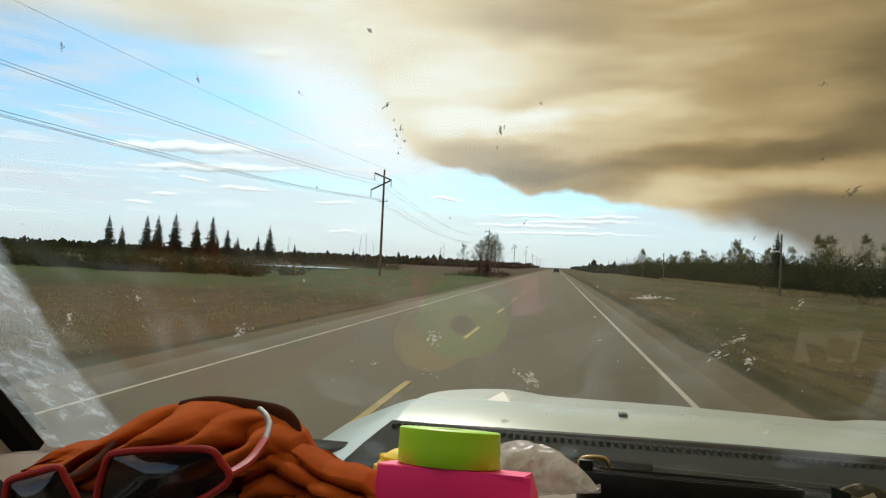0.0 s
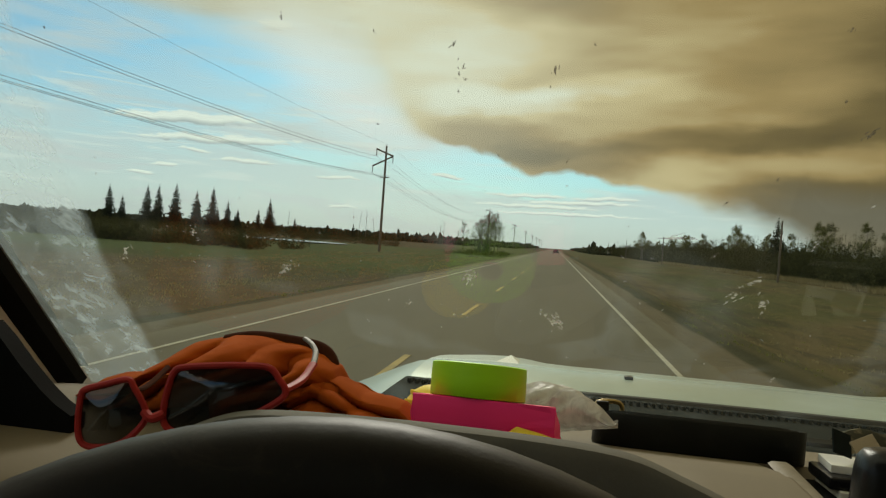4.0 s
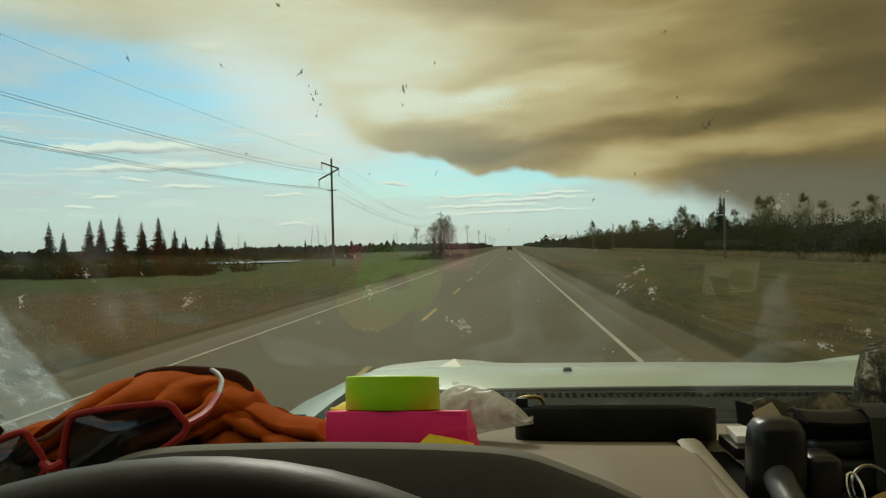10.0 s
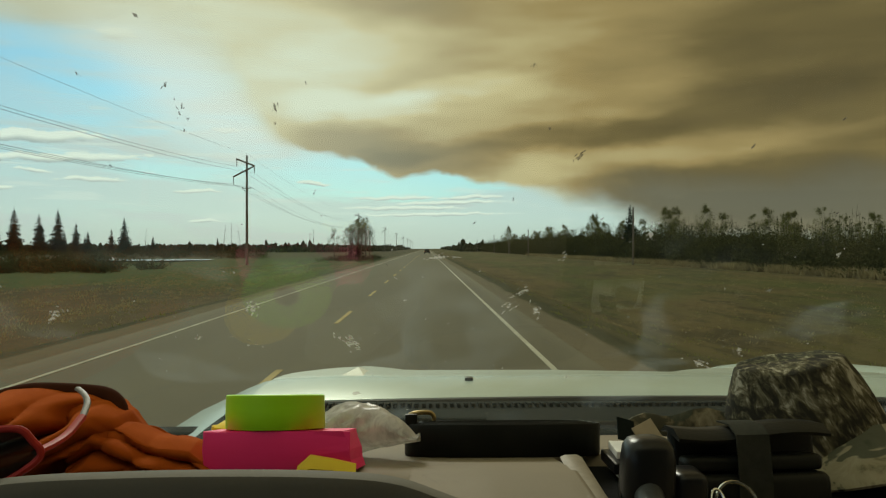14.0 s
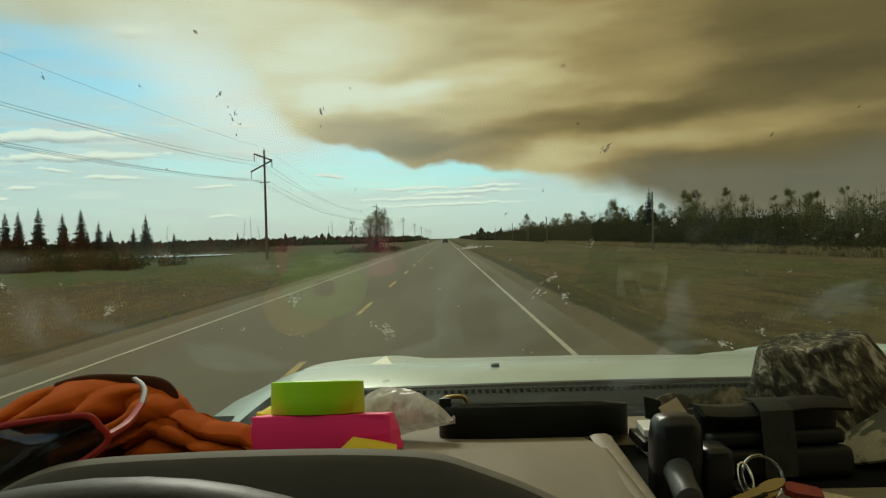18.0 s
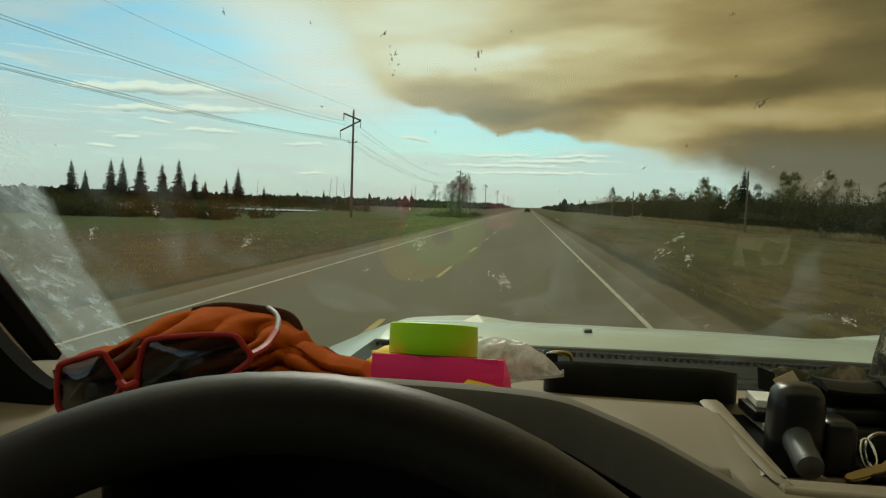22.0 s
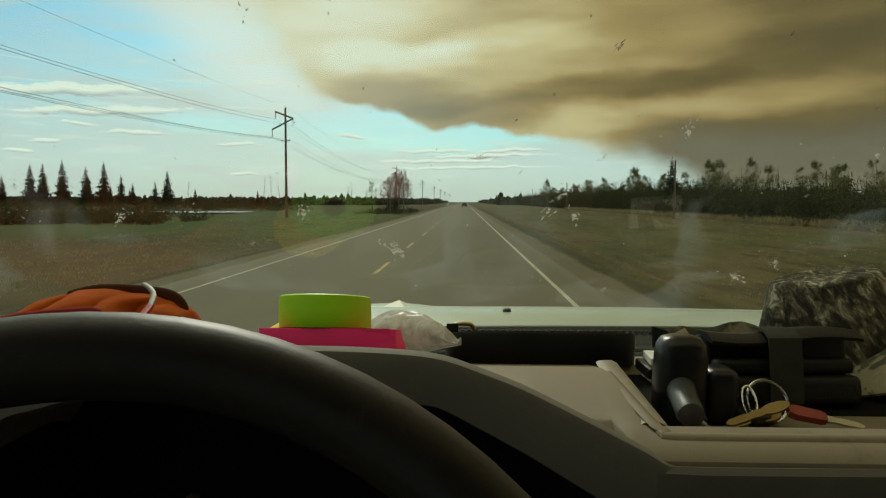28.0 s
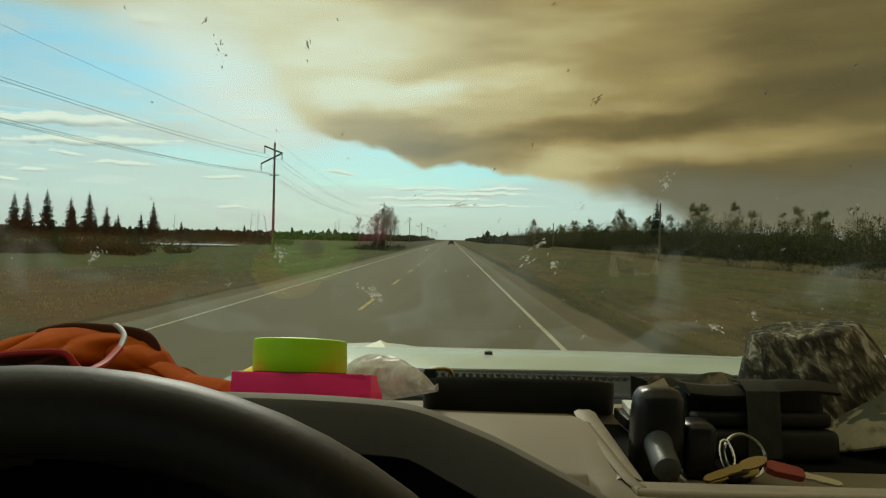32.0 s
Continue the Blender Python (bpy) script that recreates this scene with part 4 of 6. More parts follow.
def dead_tree(x, y, high, seed):
    """A bare grey stem with a few broken limbs."""
    rng = np.random.default_rng(seed)
    verts, faces = [], []
    z = land(x, y)
    lean = rng.normal() * 0.05 * high
    stick(verts, faces, (x, y, z), (x + lean, y, z + high), 0.16, 0.05, 6)
    for _ in range(6):
        f = rng.uniform(0.45, 0.95)
        p = np.array([x + lean * f, y, z + high * f])
        stick(verts, faces, p, p + np.array([rng.normal() * 1.1, rng.normal() * 0.6, rng.uniform(0.5, 1.6)]), 0.06, 0.03)
    ob = thing("dead_tree", (x, y, z), "bare grey dead tree standing above the brush", "tree", "dead trees in the meadow")
    raw("stem", [v - np.array([x, y, z]) for v in verts], faces, ASPEN_BARK, ob)


for k, (x, high) in enumerate(((-107, 15), (-103.5, 16.5), (-99, 12), (-151, 13), (-62, 13), (-64, 11))):
    dead_tree(x, 372 + 3 * k, high, 90 + k)


def shrub(verts, faces, at, high, wide, rng, twigs, dense):
    """A dome of upright twigs and small clumps."""
    x, y, z = at
    for _ in range(twigs):
        a, r = rng.uniform(0, math.tau), wide * math.sqrt(rng.random())
        root = np.array([x + r * 0.3 * math.cos(a), y + r * 0.3 * math.sin(a), z])
        h = high * (1 - 0.55 * (r / wide) ** 2) * rng.uniform(0.5, 1.0)
        tip = np.array([x + r * math.cos(a), y + r * math.sin(a), z + h])
        stick(verts, faces, root, tip, 0.026, 0.012)
        for _ in range(dense):
            f = rng.uniform(0.12, 0.95)
            leaf(verts, faces, root + (tip - root) * f + rng.normal(size=3) * np.array([0.22, 0.22, 0.10]), rng.uniform(0.13, 0.34), rng)


def thicket(name, spots, label, seed, twigs, dense):
    rng = np.random.default_rng(seed)
    verts, faces = [], []
    for x, y, high, wide in spots:
        shrub(verts, faces, (x, y, land(x, y) - 0.1), high, wide, rng, twigs, dense)
    return raw(name, verts, faces, THICKET, None, label, "brush", "stuff")


spots = []
for k in range(760):
    y = 30 + 500 * rng.random() ** 1.15
    x = 31.5 + 16 * rng.random() ** 1.6 + y * 0.012
    spots.append((x, y, skyline(x, y) * rng.uniform(0.66, 0.98) * (0.80 + 0.012 * (x - 32)), rng.uniform(2.2, 3.6)))
for k in range(230):
    y = 36 + 190 * rng.random() ** 1.2
    x = 32.0 + 9 * rng.random()
    spots.append((x, y, skyline(x, y) * rng.uniform(0.45, 0.80), rng.uniform(2.2, 3.4)))
thicket("brush", spots, "dense brown leafless willow brush along the meadow", 3, 22, 18)
spots = []
for k in range(520):
    y = rng.uniform(190, 480)
    x = -62 - 300 * rng.random() - (y - 150) * 0.1
    spots.append((x, y, rng.uniform(1.6, 4.0), rng.uniform(3.0, 6.0)))
for k in range(50):
    y = rng.uniform(148, 200)
    x = rng.uniform(-24, -11.5)
    spots.append((x, y, rng.uniform(0.8, 1.8), rng.uniform(1.0, 1.8)))
for k in range(800):
    y = 186 + 150 * rng.random() ** 1.5
    x = -40 - 330 * rng.random() - (y - 186) * 0.35
    spots.append((x, y, rng.uniform(3.0, 4.6), rng.uniform(2.8, 4.8)))
thicket("brush", spots, "low dark brush across the wet meadow", 4, 12, 6)
spots = []
for k in range(210):
    x, y = -35 - 62 * rng.random(), rng.uniform(76, 94)
    spots.append((x, y, rng.uniform(2.2, 3.3), rng.uniform(1.7, 2.8)))
thicket("brush", spots, "dense leafless brush at the edge of a pond", 6, 16, 12)


# behind the truck: the brush, bare aspens and roadside pool that it has passed
spots = []
for k in range(90):
    spots.append((rng.uniform(-62, -33), rng.uniform(-225, -150), rng.uniform(2.4, 3.6), rng.uniform(1.8, 2.8)))
thicket("brush", spots, "dense leafless brush beyond a wet ditch", 9, 12, 8)
for k in range(6):
    x, y = rng.uniform(-52, -36), rng.uniform(-215, -165)
    stand(bare_kinds[k % 3], (x, y, land(x, y)), rng.uniform(0, 6.28), rng.uniform(0.6, 0.85))
for k in range(10):
    x, y = rng.uniform(33, 42), rng.uniform(-210, -60)
    stand(leafy_kinds[k % 4], (x, y, land(x, y)), rng.uniform(0, 6.28), rng.uniform(0.8, 1.3))
for y in (-4, -98, -192):
    small_pole(26.5, y, 7.4)
bm = bmesh.new()
ring = []
for k in range(40):
    a = k * math.tau / 40
    r = 1 + 0.25 * noise.noise((math.cos(a) * 1.2, math.sin(a) * 1.2, 8))
    ring.append(bm.verts.new((-19.5 + 5.0 * r * math.cos(a), -262 + 9 * r * math.sin(a), -0.93)))
bm.faces.new(ring)
setting("water", bm, POND, "pool of still water in the roadside ditch", "pond")


# far forest on both sides, as one ragged belt of small crowns
def belt(name, spots, label, seed):
    rng = np.random.default_rng(seed)
    verts, faces = [], []
    for x, y, high, wide in spots:
        z = land(x, y) - 0.5
        n = len(verts)
        turn = rng.uniform(0, 6.28)
        for j, (f, r) in enumerate(((0, 0.8), (0.4, 1.1), (0.82, 0.7))):
            for k in range(5):
                a = turn + k * math.tau / 5 + j * 0.5
                q = r * wide * rng.uniform(0.6, 1.2)
                verts.append((x + q * math.cos(a), y + q * math.sin(a), z + high * f * rng.uniform(0.85, 1.1)))
        verts.append((x + rng.normal() * wide * 0.2, y, z + high))
        for j in range(2):
            faces += [(n + j * 5 + k, n + j * 5 + (k + 1) % 5, n + j * 5 + 5 + (k + 1) % 5, n + j * 5 + 5 + k) for k in range(5)]
        faces += [(n + 10 + k, n + 10 + (k + 1) % 5, n + 15) for k in range(5)]
    return raw(name, verts, faces, FAR_WOOD, None, label, "forest", "stuff")


spots = []
for k in range(9500):
    y = 480 + 2000 * rng.random() ** 1.7
    side = -1 if rng.random() < 0.6 else 1
    x = ROAD_MID + side * ((20 if side > 0 else 26) + y * 0.012 + (900 + y * 0.4) * rng.random() ** 1.6)
    if side < 0 and y < 620 and x > -60:
        continue
    spots.append((x, y, rng.uniform(4.2, 7.2) + (2.5 if rng.random() < 0.06 else 0), rng.uniform(1.2, 2.8)))
for k in range(500):
    a, y = rng.uniform(45, 120), rng.uniform(200, 520)
    spots.append((a, y, rng.uniform(4.5, 8.0), rng.uniform(1.8, 3.2)))
for k in range(2600):
    a, r = rng.uniform(0, math.tau), rng.uniform(700, 1500)
    x, y = r * math.cos(a), r * math.sin(a)
    if abs(x) > 30 and y < 600:
        spots.append((x, y, rng.uniform(5, 9), rng.uniform(3, 6)))
belt("far_forest", spots, "dark belt of mixed forest along the horizon", 8)


# grass tufts on the verges
def tufts(name, count, seed, material, label, near, far, x_of, size):
    rng = np.random.default_rng(seed)
    verts, faces = [], []
    for _ in range(count):
        y = near + (far - near) * rng.random() ** 1.8
        x = x_of(rng)
        z = land(x, y) - 0.02
        for _ in range(5):
            a, h, w = rng.uniform(0, 6.28), size * rng.uniform(0.5, 1.2), 0.02 + size * 0.05
            px, py = x + rng.normal() * 0.12, y + rng.normal() * 0.12
            n = len(verts)
            verts += [(px - w * math.cos(a), py - w * math.sin(a), z), (px + w * math.cos(a), py + w * math.sin(a), z), (px + rng.normal() * 0.4 * h, py + rng.normal() * 0.4 * h, z + h)]
            faces.append((n, n + 1, n + 2))
    return raw(name, verts, faces, material, None, label, "grass", "stuff")


tufts("grass", 1500, 21, STRAW, "dry straw-coloured grass tufts on the verges", 20, 110, lambda r: ROAD_MID + (1 if r.random() < 0.5 else -1) * r.uniform(7.5, 34), 0.10)
tufts("grass", 1200, 22, TURF, "short green spring grass on the verges", 16, 90, lambda r: ROAD_MID + (1 if r.random() < 0.5 else -1) * r.uniform(5.2, 22), 0.07)
tufts("grass", 2600, 24, STRAW, "rough ridges of dead grass along the wet meadow", 12, 130, lambda r: r.choice((-14.5, -19.5, -26.0)) + r.normal() * 1.3, 0.16)
tufts("reeds", 5200, 23, STRAW, "pale dead reeds at the foot of the brush", 30, 220, lambda r: r.uniform(30.5, 34), 0.8)


# ---- the vehicle far ahead ----
def far_car(x, y):
    car = thing("car", (x, y, 0.03), "small dark car far ahead on the road", "car")
    body = [[(x + s * w, y + d, z) for s, w, z in ((-1, 0.86, 0.35), (-1, 0.9, 0.75), (-1, 0.84, 0.95), (1, 0.84, 0.95), (1, 0.9, 0.75), (1, 0.86, 0.35))] for d in (-2.1, -1.9, 1.9, 2.1)]
    part("body", loft(body), BLACK_PLASTIC, car)
    cab = [[(x + s * w, y + d + o, z) for s, w, o, z in ((-1, 0.8, 0, 0.95), (-1, 0.62, 0.35 if d < 0 else -0.5, 1.45), (1, 0.62, 0.35 if d < 0 else -0.5, 1.45), (1, 0.8, 0, 0.95))] for d in (-1.8, 1.0)]
    part("cabin", loft(cab), BLACK_PLASTIC, car)
    part("rear_window", box((x - 0.58, y - 1.68, 1.02), (x + 0.58, y - 1.62, 1.36), 0.01), LENS, car)
    for s in (-1, 1):
        part("tail_lamp", box((x + s * 0.72 - 0.12, y - 2.13, 0.72), (x + s * 0.72 + 0.12, y - 2.09, 0.86), 0.01), RED_TAG, car)
        for d in (-1.35, 1.35):
            part("tyre", turned(lathe([(0.18, -0.1), (0.32, -0.1), (0.33, 0.0), (0.32, 0.1), (0.18, 0.1)], (0, 0, 0), 18), pose(x + s * 0.8, y + d, 0.33, 0, 90, 0)), RUBBER, car)


far_car(0.0, 225)


# ---- the truck ----
truck = thing("pickup_truck", (MID, 0.0, 0.0), "white pickup truck with a taupe cabin on the road", "pickup truck")


def glass_at(x_share, up):
    """A point of the windshield: across -1..1, up 0..1."""
    u, s = x_share, up
    x = MID + u * (1.04 - 0.06 * s)
    y = (1.08 - 0.25 * u * u) * (1 - s) + (0.20 + 0.16 * u * u) * s
    z = (1.44 + 0.05 * u * u) * (1 - s) + (1.93 - 0.01 * u * u) * s
    return Vector((x, y, z))


shares = [-1 + 2 * k / 28 for k in range(29)]
windshield = part("windshield", sheet([[glass_at(u, s) for u in shares] for s in [k / 14 for k in range(15)]]), WINDSHIELD, truck, "dusty windshield with wiper fans and insect smears")
windshield.visible_shadow = False

# hood: crowned, a ridge to each side, fenders beyond a shallow valley
HOOD_Y = [1.40, 1.47, 1.60, 1.75, 1.90, 2.05, 2.20, 2.35, 2.50, 2.65, 2.80, 2.92, 3.0, 3.05, 3.07]
HOOD_Z = [1.434, 1.441, 1.438, 1.420, 1.397, 1.372, 1.346, 1.322, 1.296, 1.270, 1.240, 1.205, 1.165, 1.11, 1.04]


def hood_z(x, y):
    u = abs(x - MID)
    z = float(np.interp(y, HOOD_Y, HOOD_Z))
    ahead = min(max((y - 1.45) / 0.7, 0), 1)
    if x < MID:
        z += float(np.interp(u, [0, 0.40, 0.47, 0.52, 0.58, 0.66, 0.74], [0.0, 0.0, 0.002, 0.009, 0.014, 0.010, 0.001])) * ahead
    else:
        z += float(np.interp(u, [0, 0.35, 0.53, 0.58, 0.645, 0.74], [0.0, -0.007, -0.012, -0.007, 0.002, 0.003])) * ahead
    return z - 0.012 * (u / 0.8) ** 2 * (1 - ahead)


hx = [MID + 0.735 * k / 44 for k in range(-44, 45)]
ys2 = list(np.linspace(1.40, 2.9, 26)) + [2.96, 3.0, 3.03, 3.05, 3.065, 3.07]
part("hood", sheet([[(x, y, hood_z(x, y)) for x in hx] for y in ys2], 0.012), HOOD_PAINT, truck, "white hood with raised ridges, greyed ahead to look less lit")
for s in (-1, 1):
    prof = [(0.742, -0.03, 0.0), (0.77, -0.012, 0.0), (0.81, -0.004, 0), (0.86, -0.008, 0), (0.92, -0.04, 0), (0.965, -0.11, 0), (0.985, -0.25, 0), (0.985, -0.42, 0)]
    if s < 0:
        prof = [(0.742, -0.016, 0.0), (0.77, -0.018, 0.0), (0.81, -0.034, 0), (0.86, -0.058, 0), (0.92, -0.086, 0), (0.965, -0.13, 0), (0.985, -0.25, 0), (0.985, -0.42, 0)]
    rows = []
    for y in (1.02, 1.2, 1.4, 1.7, 2.0, 2.3, 2.6, 2.85, 3.0, 3.06):
        ease = 0.0 if y > 1.3 else (1.3 - y) * 0.25
        rows.append([(MID + s * a, y, float(np.interp(y, HOOD_Y, HOOD_Z)) + b + (0.028 if s > 0 else 0.0) * min(max((y - 1.5) / 0.7, 0), 1) - ease * 0.3) for a, b, c in prof])
    part("fender", sheet(rows, 0.01), TRUCK_PAINT, truck)
    part("wheel_arch_panel", sheet([[(MID + s * 0.985, y, z) for z in ((1.0, 0.86) if 1.75 < y < 2.75 else (1.0, 0.5))] for y in (1.02, 1.7, 1.76, 2.25, 2.74, 2.8, 3.06)], 0.01), TRUCK_PAINT, truck, smooth=False)
for x in (0.128,):
    nozzle = part("washer_nozzle", box((x - 0.009, 1.54, hood_z(x, 1.55) - 0.004), (x + 0.009, 1.562, hood_z(x, 1.55) + 0.007), 0.003), BLACK_PLASTIC, truck, "black washer nozzle")

cowl = part("cowl", sheet([[(MID + u * (0.825 if u > 0 else 0.742), y0 + (1.40 - y0) * f, 1.430 - 0.004 * f + 0.006 * math.sin(f * math.pi)) for u in shares for y0 in [1.10 - 0.22 * u * u]] for f in (0, 0.15, 0.4, 0.6, 0.8, 1.0)], 0.006), BLACK_TRIM, truck, "black plastic cowl below the windshield")
slot = box((-0.0034, -0.022, -0.004), (0.0034, 0.022, 0.004), 0.001, 1)
slot_mesh = bpy.data.meshes.new("louvre")
slot.to_mesh(slot_mesh)
slot.free()
slot_mesh.materials.append(BLACK_TRIM)
for k in range(115):
    x = -0.30 + 0.0132 * k
    ob = new("louvre", slot_mesh)
    ob.parent = cowl
    ob.location = Vector((x, 1.335, 1.432)) - origin(cowl)
    ob.rotation_euler = (radians(-8), 0, 0)
part("hood_seal", tube([(MID + u * 0.74, 1.393, 1.426 - 0.012 * u * u) for u in shares], 0.009, 8), RUBBER, truck, "black rubber hood seal")
for x0, x1 in ((-0.25, 0.38), (0.52, 1.1)):
    arm = part("wiper_arm", tube(curve_points([(x0, 1.20, 1.440), (x0 + 0.15, 1.15, 1.446), (x1 - 0.25, 1.12, 1.450)], 5), [0.010] * 11, 8), BLACK_TRIM, truck, "black wiper arm at rest")
    part("wiper_blade", tube([(x0 + 0.05, 1.135, 1.442), ((x0 + x1) / 2, 1.125, 1.448), (x1, 1.11, 1.448)], 0.007, 6), RUBBER, arm, "rubber wiper blade")

# The ridge end's bright lit facet is put into a whiter colour.
bm = bmesh.new()
base = [bm.verts.new((x, y, hood_z(x, y) - 0.002)) for x, y in ((-0.168, 1.61), (-0.092, 1.55), (-0.108, 1.84), (-0.150, 1.86))]
tip = bm.verts.new((-0.136, 1.79, hood_z(-0.136, 1.79) + 0.011))
for i in range(4):
    bm.faces.new((base[i], base[(i + 1) % 4], tip))
bmesh.ops.recalc_face_normals(bm, faces=bm.faces)
part("hood_ridge_end", bm, CUP_WHITE, truck, "raised ridge end, coloured whiter to look lit", smooth=False)

# insect smears on the glass
# across, forward, length in millimetres and lean of each
PALE_SPOTS = [(-0.298, 0.657, 19, 0.6), (-0.288, 0.667, 5, 0.3), (-0.244, 0.672, 4, 0.1), (-0.120, 0.655, 17, 0.15), (-0.182, 0.705, 8, 0.7), (-0.037, 0.724, 24, -0.2), (0.046, 0.576, 15, 1.3), (0.080, 0.594, 6, 0.4), (0.112, 0.655, 13, 0.2), (0.138, 0.664, 16, -0.3), (0.120, 0.630, 15, 0.9),
              (0.146, 0.574, 8, 0.2), (0.206, 0.545, 13, -0.4), (0.342, 0.793, 21, -0.8), (0.371, 0.757, 15, -0.5), (0.201, 0.825, 8, 0.1), (-0.375, 0.613, 12, 0.5), (-0.323, 0.615, 5, 0.2), (-0.216, 0.580, 5, 0.1), (0.367, 0.570, 8, -0.3), (-0.456, 0.64, 14, 0.5)]
DARK_SPOTS = [(0.069, 0.532, 5, 0.4), (0.094, 0.505, 4, 0.1), (-0.046, 0.502, 4, 0.2), (-0.094, 0.501, 3, 0.0), (0.131, 0.461, 9, 0.2), (0.089, 0.393, 4.5, 0.2), (-0.060, 0.428, 7, 0.1), (-0.062, 0.441, 3, 0.2), (-0.039, 0.410, 3, 0.0), (-0.121, 0.416, 6.5, 0.5), (-0.119, 0.426, 3, 0.3), (-0.116, 0.431, 5, 0.2), (-0.119, 0.436, 6.5, 0.1), (-0.115, 0.440, 4, 0.3), (-0.120, 0.449, 4.5, 0.2), (-0.228, 0.409, 5, 0.2), (-0.170, 0.412, 3, 0.1), (-0.304, 0.396, 6, 0.4)]


def on_glass(x, y):
    u = (x - MID) / 1.01
    a, b = 1.08 - 0.25 * u * u, 0.20 + 0.16 * u * u
    return glass_at(u, (a - y) / (a - b)) + Vector((0, -0.0015, -0.0025))


def smears(name, spots, material, label, seed, slim, dots, near, far):
    """Splashes of slivers and drops round each spot, and loose specks between them."""
    rng = np.random.default_rng(seed)
    bm = bmesh.new()

    def blob(x, y, wide, long, turn):
        ring = []
        for k in range(9):
            a = k * math.tau / 9
            r = rng.uniform(0.55, 1.2)
            p, q = math.cos(a) * r * wide, math.sin(a) * r * long
            ring.append(bm.verts.new(on_glass(x + p * math.cos(turn) - q * math.sin(turn), y + p * math.sin(turn) + q * math.cos(turn))))
        bm.faces.new(ring)

    for x, y, long, lean in spots:
        size = long * (0.00066 if slim < 0.4 else 0.00052)
        blob(x, y, size * slim * 0.6, size * 0.7, lean)
        for _ in range(3 if long < 8 else 11):
            f = rng.normal() * 0.7
            blob(x - math.sin(lean) * f * size + rng.normal() * size * 0.35, y + math.cos(lean) * f * size + rng.normal() * size * 0.25, size * slim * rng.uniform(0.12, 0.4), size * rng.uniform(0.12, 0.55), lean + rng.normal() * 0.35)
    for _ in range(dots):
        blob(rng.uniform(-0.5, 0.75), rng.uniform(near, far), rng.uniform(0.0004, 0.0012), rng.uniform(0.0006, 0.0024), rng.uniform(-1, 1))
    bmesh.ops.recalc_face_normals(bm, faces=bm.faces)
    return part(name, bm, material, windshield, label, kind="stuff")


smears("insect_smear", PALE_SPOTS, SPLAT_PALE, "pale dried insect smears", 5, 0.34, 150, 0.52, 0.95)
smears("insect_smear", DARK_SPOTS, SPLAT_DARK, "dark dried insect spots", 6, 0.42, 14, 0.3, 0.6)

# pillars, roof, doors and rear wall close the cabin
for s in (-1, 1):
    edge = [glass_at(s * 1.0, k / 10) for k in range(11)]
    seal = [[p + Vector((s * a, b, c)) for a, b, c in ((0.006, -0.012, -0.004), (0.010, -0.018, -0.004), (0.026, -0.022, -0.008), (0.032, 0.0, 0.006), (0.008, 0.002, 0.004))] for p in edge]
    part("windshield_seal", loft(seal), MATT_BLACK, truck, "black windshield seal")
    trim = []
    for k, p in enumerate(edge):
        t = k / 10
        trim.append([p + Vector((s * a, b, c)) for a, b, c in ((0.026, -0.020, -0.008), (0.026, -0.05, -0.012), (0.036, -0.12, -0.03), (0.065, -0.15 - 0.05 * (1 - t), -0.04), (0.09, -0.15, 0.0), (0.06, 0.0, 0.02))])
    part("pillar_trim", loft(trim), HEADLINER, truck, "beige pillar trim")
    outer = [[p + Vector((s * a, b, c)) for a, b, c in ((0.02, 0.02, 0.015), (0.07, 0.0, 0.02), (0.11, -0.12, 0.01), (0.10, -0.16, 0.0), (0.065, -0.02, 0.012))] for p in edge]
    part("outer_pillar", loft(outer), TRUCK_PAINT, truck)
    x_in, x_out = MID + s * 1.03, MID + s * 1.075
    lo, hi = min(x_in, x_out), max(x_in, x_out)
    part("door_panel", box((lo, -0.75, 0.55), (hi, 0.86, 1.36), 0.015), HEADLINER, truck, "beige inner door panel")
    part("door_skin", box((min(x_out, x_out + s * 0.03), -0.75, 0.5), (max(x_out, x_out + s * 0.03), 1.02, 1.38), 0.01), TRUCK_PAINT, truck)
    part("armrest", box((min(x_in, x_in - s * 0.07), -0.35, 1.08), (max(x_in, x_in - s * 0.07), 0.25, 1.14), 0.02), DASH, truck)
    pane = part("door_window", sheet([[(MID + s * (1.05 - 0.14 * f), y, 1.37 + 0.50 * f) for y in ys_ ] for f, ys_ in ((0, (-0.72, 0.0, 0.70)), (0.5, (-0.72, 0.0, 0.48)), (1.0, (-0.72, 0.0, 0.28)))]), SIDE_GLASS, truck, "clear door window")
    pane.visible_shadow = False
    part("rear_pillar", loft([[(MID + s * (1.06 - 0.14 * f) + a, -0.72 + b, 1.36 + 0.55 * f) for a, b in ((-0.02, 0), (0.02, 0), (0.02, -0.3), (-0.02, -0.3))] for f in (0, 1)]), TRUCK_PAINT, truck, smooth=False)
    part("side_rail", tube([(MID + s * 0.93, 0.36, 1.925), (MID + s * 0.92, 0.0, 1.93), (MID + s * 0.91, -1.0, 1.92)], 0.035, 8), HEADLINER, truck)
roof_rows = [[(MID + u * 0.98, y, 1.985 - 0.06 * u**4 - 0.03 * abs(y + 0.35) ** 2) for u in shares] for y in (0.20, 0.1, -0.2, -0.6, -1.02)]
part("roof", sheet(roof_rows, 0.02), TRUCK_PAINT, truck, "white truck roof")
part("headliner", sheet([[(x, y, z - 0.035) for x, y, z in row] for row in roof_rows], 0.012), HEADLINER, truck, "beige cloth headliner")
part("roof_front_rail", tube([glass_at(u, 1.0) + Vector((0, -0.03, -0.005)) for u in shares], 0.03, 8), HEADLINER, truck)
part("rear_wall", box((MID - 1.05, -1.06, 0.45), (MID + 1.05, -1.0, 1.38), 0.01), TRUCK_PAINT, truck)
